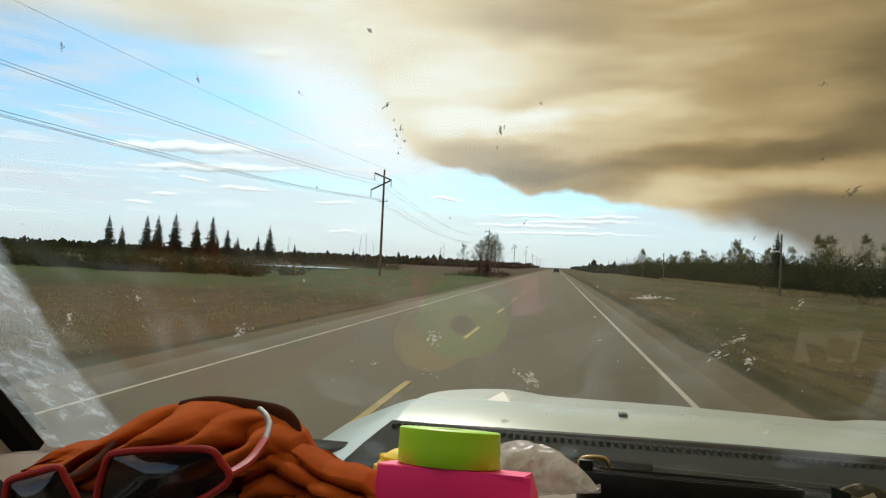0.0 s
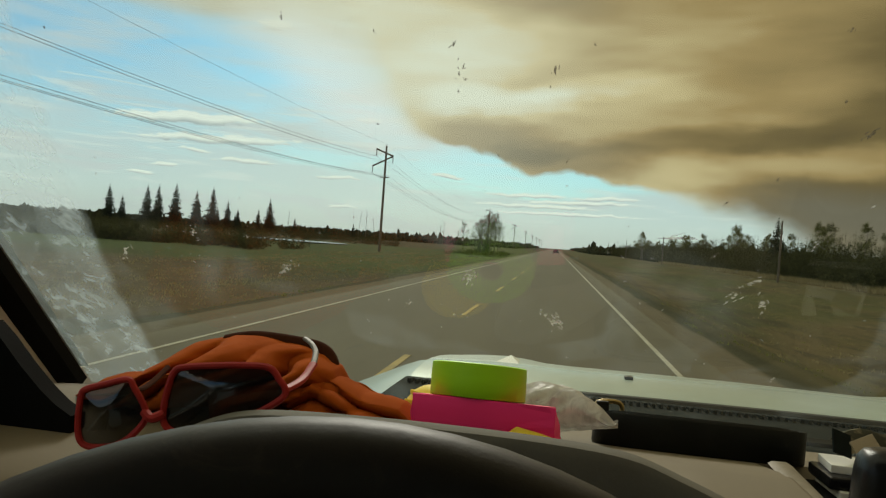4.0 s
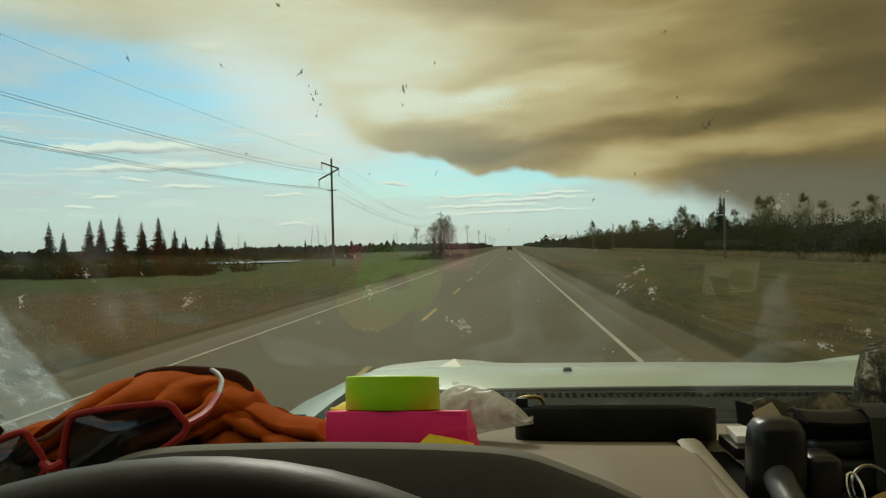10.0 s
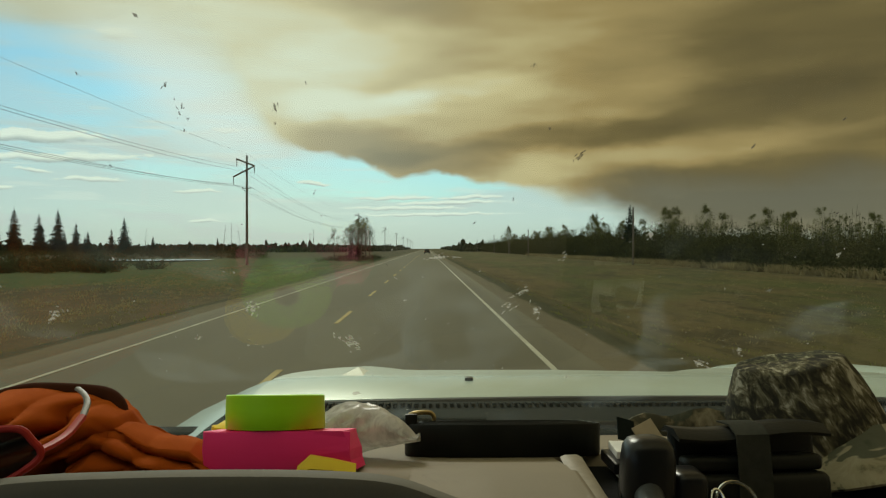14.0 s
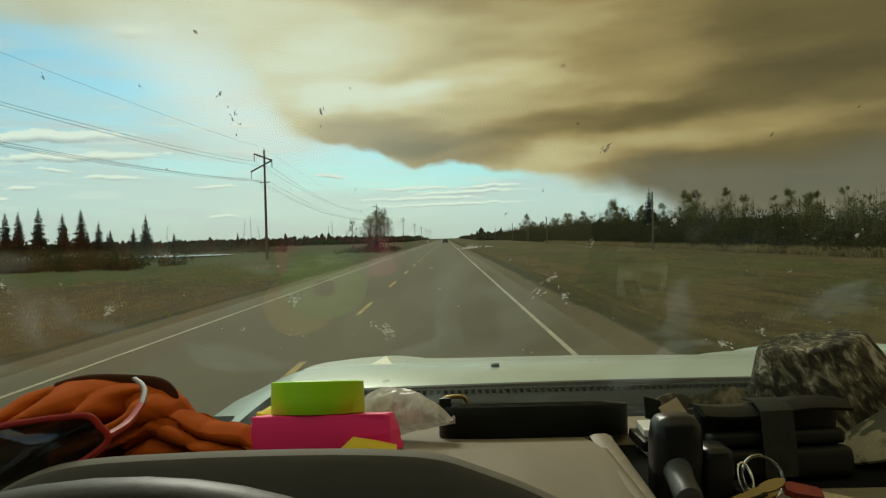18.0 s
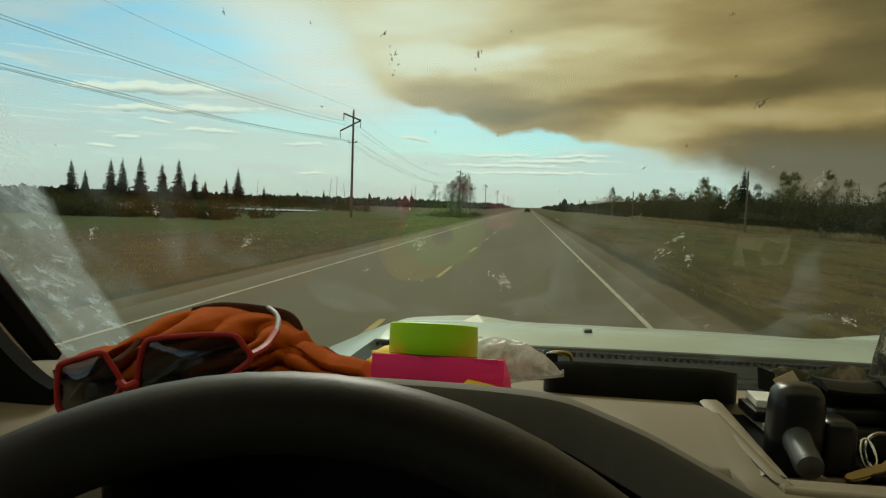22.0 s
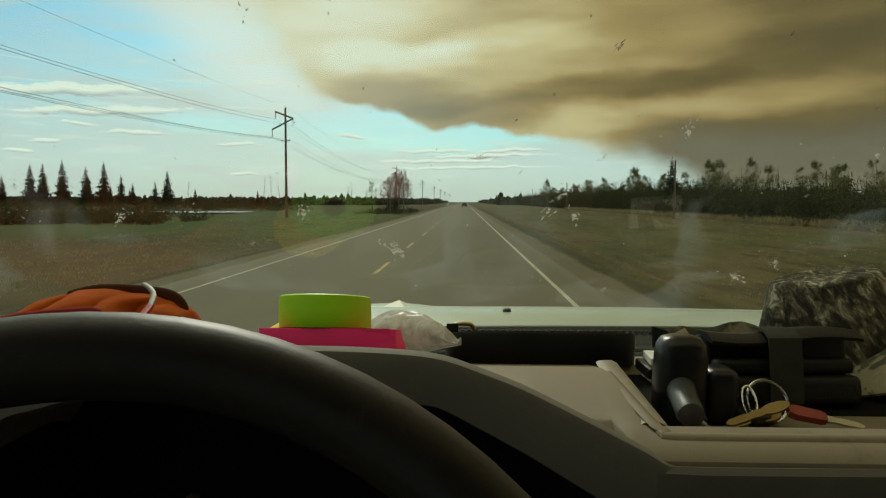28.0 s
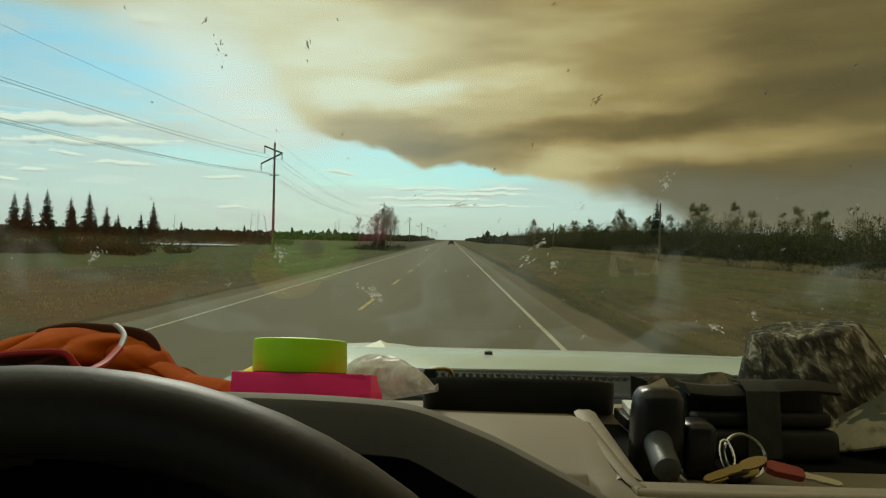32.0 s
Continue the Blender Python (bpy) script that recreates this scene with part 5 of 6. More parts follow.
part("rear_header", box((MID - 0.95, -1.05, 1.80), (MID + 0.95, -1.0, 1.94), 0.01), TRUCK_PAINT, truck)
part("rear_window", box((MID - 0.92, -1.035, 1.38), (MID + 0.92, -1.029, 1.80)), REAR_GLASS, truck, "unseen rear window, tinted to hold back light", smooth=False)
cover = [(0.40, 1.49), (0.40, 1.545), (0.455, 1.562), (0.513, 1.579), (0.548, 1.596), (0.566, 1.601), (0.584, 1.597), (0.646, 1.539), (0.716, 1.474), (0.70, 1.466), (0.60, 1.470), (0.50, 1.48)]
# Black box added to darken the dash end; no such cover is known.
part("dash_end_cover", box((-0.622, 0.455, 1.500), (-0.516, 0.625, 1.5165), 0.005, 3), MATT_BLACK, truck, "black box added to darken the end of the dash")
part("pillar_cover", loft([[(x, 0.57 + (y - 0.57) * k, 1.53 + (z - 1.53) * k) for y, z in cover] for x, k in ((-0.62, 1.0), (-0.556, 1.0), (-0.546, 0.97), (-0.542, 0.9))]), MATT_BLACK, truck, "black cover at the foot of the pillar")
foot = [(-0.628, 1.500), (-0.628, 1.552), (-0.587, 1.567), (-0.552, 1.594), (-0.534, 1.603), (-0.520, 1.591), (-0.497, 1.567), (-0.478, 1.5495), (-0.462, 1.5375), (-0.446, 1.529), (-0.446, 1.500)]
part("pillar_foot", loft([[(x, y, z) for x, z in foot] for y in (0.556, 0.575)]), MATT_BLACK, truck, "black cover sweeping down from the pillar")
# Another added block, darkening the front of the dash end.
part("dash_end_block", box((-0.628, 0.452, 1.495), (-0.535, 0.556, 1.532), 0.012, 3), MATT_BLACK, truck, "black block added to darken the front of the dash end")
part("cab_floor", box((MID - 1.05, -1.0, 0.45), (MID + 1.05, 1.3, 0.50)), RUBBER, truck, smooth=False)
part("firewall", box((MID - 1.05, 1.26, 0.5), (MID + 1.05, 1.32, 1.40), 0.01), BLACK_TRIM, truck, smooth=False)
for x in (-0.05, 0.89):
    part("seat_cushion", box((x - 0.27, -0.55, 0.62), (x + 0.27, -0.02, 0.86), 0.07, 4), DASH_DARK, truck)
    part("seat_back", turned(box((-0.26, -0.08, 0.0), (0.26, 0.08, 0.68), 0.06, 4), pose(x, -0.62, 0.80, 12, 0, 0)), DASH_DARK, truck)
# outside: front, bed, wheels
part("grille", box((MID - 0.62, 3.03, 0.72), (MID + 0.62, 3.10, 1.05), 0.02), BLACK_TRIM, truck)
part("front_bumper", box((MID - 0.98, 3.05, 0.45), (MID + 0.98, 3.22, 0.70), 0.04, 3), CHROME, truck)
for s in (-1, 1):
    part("headlamp", box((MID + s * 0.80 - 0.16, 3.02, 0.76), (MID + s * 0.80 + 0.16, 3.09, 1.02), 0.03, 3), CUP_WHITE, truck, "clear headlamp")
    part("bed_side", box((MID + s * 0.95 - 0.05, -3.05, 0.55), (MID + s * 0.95 + 0.05, -1.08, 1.32), 0.02), TRUCK_PAINT, truck)
    mirror = part("door_mirror", box((MID + s * 1.22 - 0.11, 0.62, 1.30), (MID + s * 1.22 + 0.11, 0.74, 1.50), 0.03, 3), BLACK_PLASTIC, truck)
    for y in (2.25, -2.05):
        tyre = part("tyre", turned(lathe([(0.21, -0.12), (0.36, -0.13), (0.395, -0.09), (0.40, 0.0), (0.395, 0.09), (0.36, 0.13), (0.21, 0.12)], (0, 0, 0), 32), pose(MID + s * 0.85, y, 0.40, 0, 90, 0)), RUBBER, truck, "black tyre")
        part("rim", turned(lathe([(0.04, -0.10), (0.2, -0.08), (0.215, -0.12), (0.215, 0.12), (0.2, 0.08), (0.04, 0.10)], (0, 0, 0), 24), pose(MID + s * 0.85, y, 0.40, 0, 90, 0)), CHROME, tyre, "steel wheel rim")
part("bed_floor", box((MID - 0.9, -3.05, 0.72), (MID + 0.9, -1.08, 0.78)), RUBBER, truck, smooth=False)
part("tailgate", box((MID - 0.9, -3.10, 0.58), (MID + 0.9, -3.04, 1.30), 0.015), TRUCK_PAINT, truck)
part("chassis", box((MID - 0.55, -3.0, 0.38), (MID + 0.55, 3.0, 0.50)), BLACK_TRIM, truck, smooth=False)

# rear-view mirror on its stalk
mirror = part("rear_view_mirror", turned(box((-0.125, -0.014, -0.036), (0.125, 0.014, 0.036), 0.012, 3), pose(0.42, 0.27, 1.895, 8, 0, -12)), BLACK_PLASTIC, truck, "black rear-view mirror")
part("mirror_glass", turned(box((-0.115, -0.0035, -0.029), (0.115, 0.0, 0.029)), pose(0.42, 0.27, 1.895, 8, 0, -12) @ pose(0, -0.0145, 0)), MIRROR, mirror)
part("stalk", tube([(0.42, 0.28, 1.90), (0.42, 0.275, 1.925), (0.42, 0.262, 1.935)], 0.01, 8), BLACK_PLASTIC, mirror)

# dashboard, with the tray sunk into its top
TRAY_LEFT, TRAY_RIGHT = 0.182, 1.05


def slope(y):
    """The dash top falls away towards the glass."""
    return 1.514 - 0.21 * (y - 0.70) + 0.07 * max(0.0, y - 0.95)


def leaning(bm):
    """Lets a thing modelled on a level lie on the falling dash top."""
    for v in bm.verts:
        v.co.z += slope(v.co.y) - TOP
    return bm


def dash_section(x, tray, cluster):
    u = (x - MID) / 1.04
    back = 1.075 - 0.25 * u * u
    f = (0.459, 0.605, 0.515)[cluster]
    top = 1.509
    d = 0.024 if tray else 0.0
    edge = 0.0 if (tray or x > 0.2) else 1.0
    pts = [(f + 0.07, 1.02), (f + 0.045, 1.36), (f + 0.012, 1.450), (f + 0.004, 1.470), (f + 0.003, 1.492), (f + 0.006, 1.503), (f + 0.016, top)]
    pts += [(max(f + 0.02, 0.518), top + 0.002), (max(f + 0.03, 0.526), top + 0.003 - 0.006 * (d > 0)), (max(f + 0.04, 0.546), top - d * 0.92 + 0.004 * edge), (max(f + 0.05, 0.556), top - d + 0.005 * edge)]
    pts += [(0.66, top - d + 0.008 * edge), (0.70, top - d + 0.0035 * edge), (0.79, slope(0.79) - d * 0.6), (0.80, slope(0.80) - d * 0.5), (0.806, slope(0.806)), (0.90, slope(0.90)), (back - 0.06, slope(back - 0.06)), (back - 0.004, slope(back)), (back + 0.004, 1.43), (back, 1.02)]
    return [(x, y, z) for y, z in pts]


dash_x = [(-0.62, 0, 0), (-0.45, 0, 0), (-0.335, 0, 0), (-0.33, 0, 1), (-0.2, 0, 1), (0.0, 0, 1), (0.02, 0, 1), (0.023, 0, 2), (0.10, 0, 2), (0.150, 0, 2), (0.153, 0, 0), (0.168, 0, 0), (TRAY_LEFT - 0.008, 0, 0), (TRAY_LEFT + 0.006, 1, 0), (0.4, 1, 0), (0.8, 1, 0), (TRAY_RIGHT, 1, 0), (TRAY_RIGHT + 0.01, 0, 0), (1.3, 0, 0), (1.46, 0, 0)]
dash = part("dashboard", loft([dash_section(*v) for v in dash_x]), DASH, truck, "taupe plastic dashboard with a sunken tray")
LIP = [(-0.352, 1.478), (-0.335, 1.512), (-0.312, 1.545), (-0.285, 1.561), (-0.257, 1.570), (-0.222, 1.574), (-0.17, 1.576), (-0.125, 1.577), (-0.06, 1.577), (-0.008, 1.575), (0.02, 1.571), (0.045, 1.563), (0.075, 1.552), (0.105, 1.538), (0.136, 1.523), (0.160, 1.511), (0.172, 1.504), (0.186, 1.499)]
rows = []
for x, z in [tuple(p)[:2] for p in curve_points([(a, b, 0) for a, b in LIP], 3)]:
    drop = float(np.interp(x, [-0.36, -0.28, -0.02, 0.0125, 0.038, 0.074, 0.111, 0.1545, 0.186], [0.02, 0.038, 0.041, 0.040, 0.045, 0.050, 0.054, 0.057, 0.060]))
    front = float(np.interp(x, [-0.36, 0.02, 0.10, 0.17, 0.18], [0.480, 0.474, 0.466, 0.458, 0.4575]))
    rows.append([(x, front + 0.012, z - drop), (x, front + 0.002, z - drop + 0.004), (x, front, z - 0.008), (x, front + 0.003, z - 0.002), (x, front + 0.012, z), (x, front + 0.03, z - 0.006), (x, front + 0.07, z - 0.026), (x, 0.60, min(z - 0.045, 1.536 if x < 0.015 else 1.498)), (x, 0.635, min(z - 0.055, 1.514 if x < 0.015 else 1.494)), (x, 0.635, min(z - 0.06, 1.490)), (x, 0.58, z - drop + 0.004)])
hood_part = part("instrument_hood", loft(rows), DASH_DARK, dash, "dark grey hood over the instruments")
face = [[(x, 0.4595 + o, 1.501), (x, 0.4555 + o, 1.497), (x, 0.4550 + o, 1.478), (x, 0.4600 + o, 1.456), (x, 0.478 + o, 1.438), (x, 0.50 + o, 1.434), (x, 0.50 + o, 1.46), (x, 0.47 + o, 1.498)] for x, o in ((0.166, 0.003), (0.20, 0.0), (0.4, 0.003), (0.7, 0.010), (1.0, 0.014), (1.45, 0.016))]
part("front_panel", loft(face), DASH_DARK, dash, "dark grey lower dash face")
# Black sheet added where only shade lies under the instrument hood.
under = [(0.010, 1.533), (0.038, 1.5205), (0.074, 1.5025), (0.111, 1.481), (0.1545, 1.457), (0.172, 1.447)]
part("shroud", sheet([[(x, 0.500, 1.05), (x, 0.500, 1.30), (x, 0.500, z + 0.003)] for x, z in under], 0.004), MATT_BLACK, dash, "black sheet added for the shade beside the instruments", smooth=False)
# Black panels added to keep the taupe dash from showing lit here.
part("knee_panel", box((-0.615, 0.440, 1.02), (-0.345, 0.452, 1.462), 0.004), MATT_BLACK, dash, "black panel added below the side of the dash")
part("side_panel", box((-0.331, 0.462, 1.05), (-0.326, 0.604, 1.488), 0.001), MATT_BLACK, dash, "black panel added beside the instruments")
part("corner_panel", box((0.142, 0.462, 1.05), (0.206, 0.470, 1.440), 0.003), MATT_BLACK, dash, "black panel added for the shade at the dash corner")
edge = curve_points([(0.176, 0.68, 1.5125), (0.176, 0.60, 1.5135), (0.177, 0.53, 1.5135), (0.183, 0.504, 1.5115), (0.205, 0.495, 1.5105), (0.45, 0.498, 1.5108), (0.75, 0.502, 1.511), (1.04, 0.507, 1.5112)], 5)
part("tray_edge", tube(edge, 0.0055, 8, squash=0.4), DASH, dash, "raised taupe edge round the tray")
# Black sheet over the taupe dash paints the shade below its face.
part("lower_panel", sheet([[(x, 0.467, 1.4485), (x, 0.4715, 1.434), (x, 0.4985, 1.36), (x, 0.505, 1.30)] for x in (0.150, 0.4, 0.8, 1.2, 1.455)], 0.002), MATT_BLACK, dash, "black panel added for the shade below the dash face", smooth=False)
bevel = [[(0.168 + 0.006 * f, y, 1.5105), (0.172 + 0.006 * f, y, 1.5128), (0.184 + 0.007 * f, y, 1.5132), (0.190 + 0.007 * f, y, 1.5100)] for f, y in ((0.0, 0.520), (0.1, 0.53), (0.5, 0.63), (0.9, 0.725), (1.0, 0.735))]
part("tray_bevel", loft(bevel), DASH_LIT, dash, "tray edge coloured pale to look lit")
part("tray_mat", box((0.194, 0.635, 1.4845), (1.038, 0.782, 1.4862), 0.0008), MATT_BLACK, dash, "black rubber mat in the tray")
# The shade under the hood is put into this panel's black.
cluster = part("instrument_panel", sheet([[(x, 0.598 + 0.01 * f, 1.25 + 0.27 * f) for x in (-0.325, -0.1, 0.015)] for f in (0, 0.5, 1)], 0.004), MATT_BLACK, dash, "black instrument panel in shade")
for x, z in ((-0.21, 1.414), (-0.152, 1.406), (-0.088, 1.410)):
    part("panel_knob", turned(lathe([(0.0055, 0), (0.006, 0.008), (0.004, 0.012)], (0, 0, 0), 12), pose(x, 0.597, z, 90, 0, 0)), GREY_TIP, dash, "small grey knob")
# Console coloured black for the shade low on the dash.
part("console_panel", box((0.20, 0.492, 1.10), (0.66, 0.55, 1.445), 0.012, 3), MATT_BLACK, dash, "console panel coloured black as in deep shade")
for x in (0.28, 0.52):
    vent = part("round_vent", turned(lathe([(0.030, 0.0), (0.033, 0.006), (0.028, 0.012), (0.024, 0.002), (0.004, 0.0)], (0, 0, 0), 28), pose(x, 0.4915, 1.405, 90, 0, 0)), BLACK_PLASTIC, dash, "round black air vent")
part("stack_seam", box((0.405, 0.490, 1.12), (0.408, 0.494, 1.44)), RUBBER, dash, smooth=False)

# steering wheel
wheel_m = Matrix.Translation((-0.092, 0.126, 1.466)) @ Matrix.Rotation(0.160, 4, "Z") @ Matrix.Rotation(-0.637, 4, "X")
ring = [wheel_m @ Vector((0.196 * math.cos(k * math.tau / 72), 0, 0.196 * math.sin(k * math.tau / 72))) for k in range(72)]
wheel = part("steering_wheel", tube(ring, 0.0168, 14, closed=True), WHEEL_SKIN, truck, "black leather steering wheel rim with brown patches for its highlight")
for a in (0.15, math.pi - 0.15, -math.pi / 2):
    p = [wheel_m @ Vector((r * math.cos(a), 0.045 * (1 - r / 0.2), r * math.sin(a))) for r in (0.05, 0.12, 0.19)]
    part("spoke", tube(p, [0.028, 0.02, 0.014], 8), BLACK_PLASTIC, wheel)
part("hub", turned(lathe([(0.085, 0.0), (0.08, 0.03), (0.05, 0.045), (0.01, 0.05)], (0, 0, 0), 28), wheel_m @ pose(0, 0.06, 0, 90, 0, 0)), BLACK_PLASTIC, wheel)
part("column", tube([wheel_m @ Vector((0, 0.06, 0)), wheel_m @ Vector((0, 0.32, -0.02))], 0.05, 14), BLACK_PLASTIC, wheel)


# ---- things lying on the dash ----
TOP = 1.5095


def tape_roll(name, at, radius, hole, high, material, label):
    x, y, z = at
    roll = thing(name, at, label, "tape roll")
    part("wound_tape", leaning(lathe([(hole + 0.002, 0), (radius - 0.001, 0), (radius, 0.001), (radius, high * 0.5), (radius - 0.0006, high - 0.001), (radius - 0.002, high), (hole + 0.002, high), (hole + 0.002, 0)], at, 48, False)), material, roll)
    part("core", leaning(lathe([(hole, 0.001), (hole + 0.002, 0.001), (hole + 0.002, high - 0.001), (hole, high - 0.001), (hole, 0.001)], at, 32, False)), CARDBOARD, roll)
    return roll


# pink bundle: flat folds with a splayed end
def pink_bundle():
    ob = thing("flagging_bundle", (-0.10, 0.70, TOP), "bundle of fluorescent pink flagging lying on the dash", "flagging tape")
    low = [(-0.1675, 0.657), (-0.100, 0.656), (-0.030, 0.655), (-0.024, 0.708), (-0.1, 0.712), (-0.165, 0.708)]
    rows = [[(x - f * 0.009 * (x > -0.09) * (i > 1 or x > -0.05) + 0.0008 * math.sin(9 * f + i), y + 0.0006 * math.sin(14 * f + i * 2), TOP + 0.036 * f) for i, (x, y) in enumerate(low)] for f in (0, 0.24, 0.26, 0.5, 0.52, 0.76, 0.78, 1)]
    b = leaning(loft(rows))
    part("wound_block", b, PINK_TAPE, ob, smooth=False)
    part("loose_layer", leaning(box((-0.1665, 0.6552, TOP + 0.001), (-0.0335, 0.6565, TOP + 0.0355), 0.0005)), PINK_TAPE, ob)
    return ob


pink_bundle()
tape_roll("tape_roll", (-0.110, 0.699, TOP + 0.0365), 0.047, 0.011, 0.033, GREEN_TAPE, "roll of fluorescent green flagging tape on pink bundle")
coil = thing("tape_coil", (-0.146, 0.762, TOP), "slumped coil of yellow flagging tape behind the pink bundle", "tape coil")
part("wound_tape", leaning(lathe([(0.041, 0), (0.0435, 0.006), (0.0425, 0.018), (0.039, 0.029), (0.032, 0.038), (0.022, 0.044), (0.010, 0.0465), (0.002, 0.047)], (-0.1515, 0.7555, TOP), 56)), YELLOW_TAPE, coil)
for k, (r, h) in enumerate(((0.0437, 0.012), (0.0413, 0.0235), (0.0355, 0.034))):
    part("loose_turn", leaning(tube([(-0.1515 + r * math.cos(a), 0.7555 + r * math.sin(a), TOP + h + 0.0012 * math.sin(a * 2 + k)) for a in [q * math.tau / 40 for q in range(40)]], 0.0012, 5, squash=2.5, closed=True)), YELLOW_TAPE, coil)
strip = thing("tape_strip", (-0.05, 0.645, TOP), "loose end of yellow tape lying against the pink bundle", "tape strip")
part("strip", sheet([[(x, 0.648 - 0.006 * math.sin(f * 3), z0 + f * (z1 - z0)) for x, z0, z1 in ((-0.080, 1.518, 1.530), (-0.068, 1.518, 1.5405), (-0.048, 1.518, 1.537), (-0.027, 1.518, 1.532))] for f in (0, 0.5, 1)], 0.001), YELLOW_TAPE, strip)


# clear-white plastic bag
def plastic_bag():
    ob = thing("plastic_bag", (-0.04, 0.79, TOP), "crumpled thin white plastic bag", "plastic bag")
    rows = []
    for i in range(41):
        t = i / 40
        x = -0.105 + 0.131 * t
        y = 0.80 - 0.06 * t * t
        h = 0.053 * (math.sin(min(t * 1.35 + 0.30, 1.0) * math.pi / 2) * (1 - t**4) + 0.02) if t < 1 else 0.004
        mid = TOP + 0.001 + 0.55 * h + 0.020 * t * t
        ring = []
        for k in range(44):
            a = k * math.tau / 44
            w = 1 + 0.14 * noise.noise((t * 5, math.cos(a) * 2.2, math.sin(a) * 2.2)) - 0.14 * abs(noise.noise((t * 6 + a, a * 2.5, 1))) - 0.06 * abs(noise.noise((t * 15, a * 6, 4)))
            ring.append((x + 0.004 * math.cos(a * 3), y + 0.045 * math.cos(a) * w * (1 - 0.55 * t**2), max(TOP + 0.001, mid + 0.55 * h * math.sin(a) * w)))
        rows.append(ring)
    rows.append([(0.029 + 0.001 * math.cos(k), 0.735 + 0.004 * math.cos(k * math.tau / 44), 1.536 + 0.003 * math.sin(k * math.tau / 44)) for k in range(44)])
    part("bag_film", leaning(loft(rows)), BAG, ob)


plastic_bag()


# orange cloth cap, crumpled
def cloth(rows_n, ring_n, shape):
    return loft([[shape(i / (rows_n - 1), k / ring_n) for k in range(ring_n)] for i in range(rows_n)])


def orange_cap():
    ob = thing("cloth_cap", (-0.36, 0.70, TOP), "crumpled burnt-orange cloth cap with a dark edge", "cap")

    def pleat(q, sharp=0.75):
        """Rounded ridges with narrow valleys between them."""
        return abs(math.sin(q)) ** sharp

    def crown(t, a):
        x = -0.525 + 0.287 * t
        prof = float(np.interp(t, [0, 0.08, 0.19, 0.30, 0.42, 0.537, 0.63, 0.81, 0.877, 0.933, 1.0], [0.006, 0.023, 0.027, 0.0455, 0.0685, 0.0815, 0.0800, 0.0745, 0.0700, 0.058, 0.024]))
        ang = a * math.tau
        c, w = math.cos(ang), math.sin(ang)
        drift = noise.noise((t * 2.4, c * 1.1, w * 1.1))
        slant = t * 9.5 - (w + 0.4 * c) * 1.7 + 1.5 * drift
        folds = 0.62 * pleat(slant) + 0.38 * pleat(t * 17 - w * 3.4 - c * 1.2 + 2.2 * drift + 0.8)
        fold = 0.26 + 1.02 * folds + 0.03 * noise.noise((t * 30, c * 7, w * 7))
        depth = 0.034 + 0.055 * math.sin(min(max(t, 0.02), 0.90) * math.pi)
        up = 0.5 + 0.5 * w * (1 + (fold - 1) * float(np.interp(w, [0.5, 0.95], [1.0, 0.12])))
        y = 0.705 + depth * c * (fold if c < 0 else 1)
        return (x + 0.010 * noise.noise((t * 6, c * 2, w * 2)), y, TOP + max(0.0, prof * up))

    part("crown", cloth(150, 130, crown), ORANGE_CLOTH, ob)

    def tail(t, a):
        x = -0.288 + 0.136 * t
        ang = a * math.tau
        c, w = math.cos(ang), math.sin(ang)
        prof = float(np.interp(t, [0, 0.15, 0.32, 0.5, 0.6, 0.8, 1.0], [0.03, 0.053, 0.0495, 0.038, 0.0375, 0.034, 0.012]))
        drift = noise.noise((t * 2.0, c, w + 7))
        fold = 0.45 + 0.50 * pleat(t * 3.2 + w * 3.6 + c * 1.0 + drift) + 0.22 * pleat(t * 8 - w * 1.6 + 1.5 * drift)
        y = 0.690 - 0.012 * t + (0.044 - 0.012 * t) * c * fold
        return (x, y, TOP + max(0.0, prof * (0.5 + 0.5 * w * (1 if w > 0.8 else fold))))

    part("side_fold", cloth(80, 100, tail), ORANGE_CLOTH, ob)
    rim = curve_points([(-0.385, 0.708, 1.578), (-0.350, 0.712, 1.5855), (-0.300, 0.714, 1.5835), (-0.277, 0.712, 1.5795), (-0.2655, 0.708, 1.569), (-0.262, 0.700, 1.556)], 6)
    part("edge_band", tube(rim, [0.003] + [0.0095] * (len(rim) - 2) + [0.003], 10, squash=0.9), ORANGE_EDGE, ob, "dark brown edge band")


orange_cap()


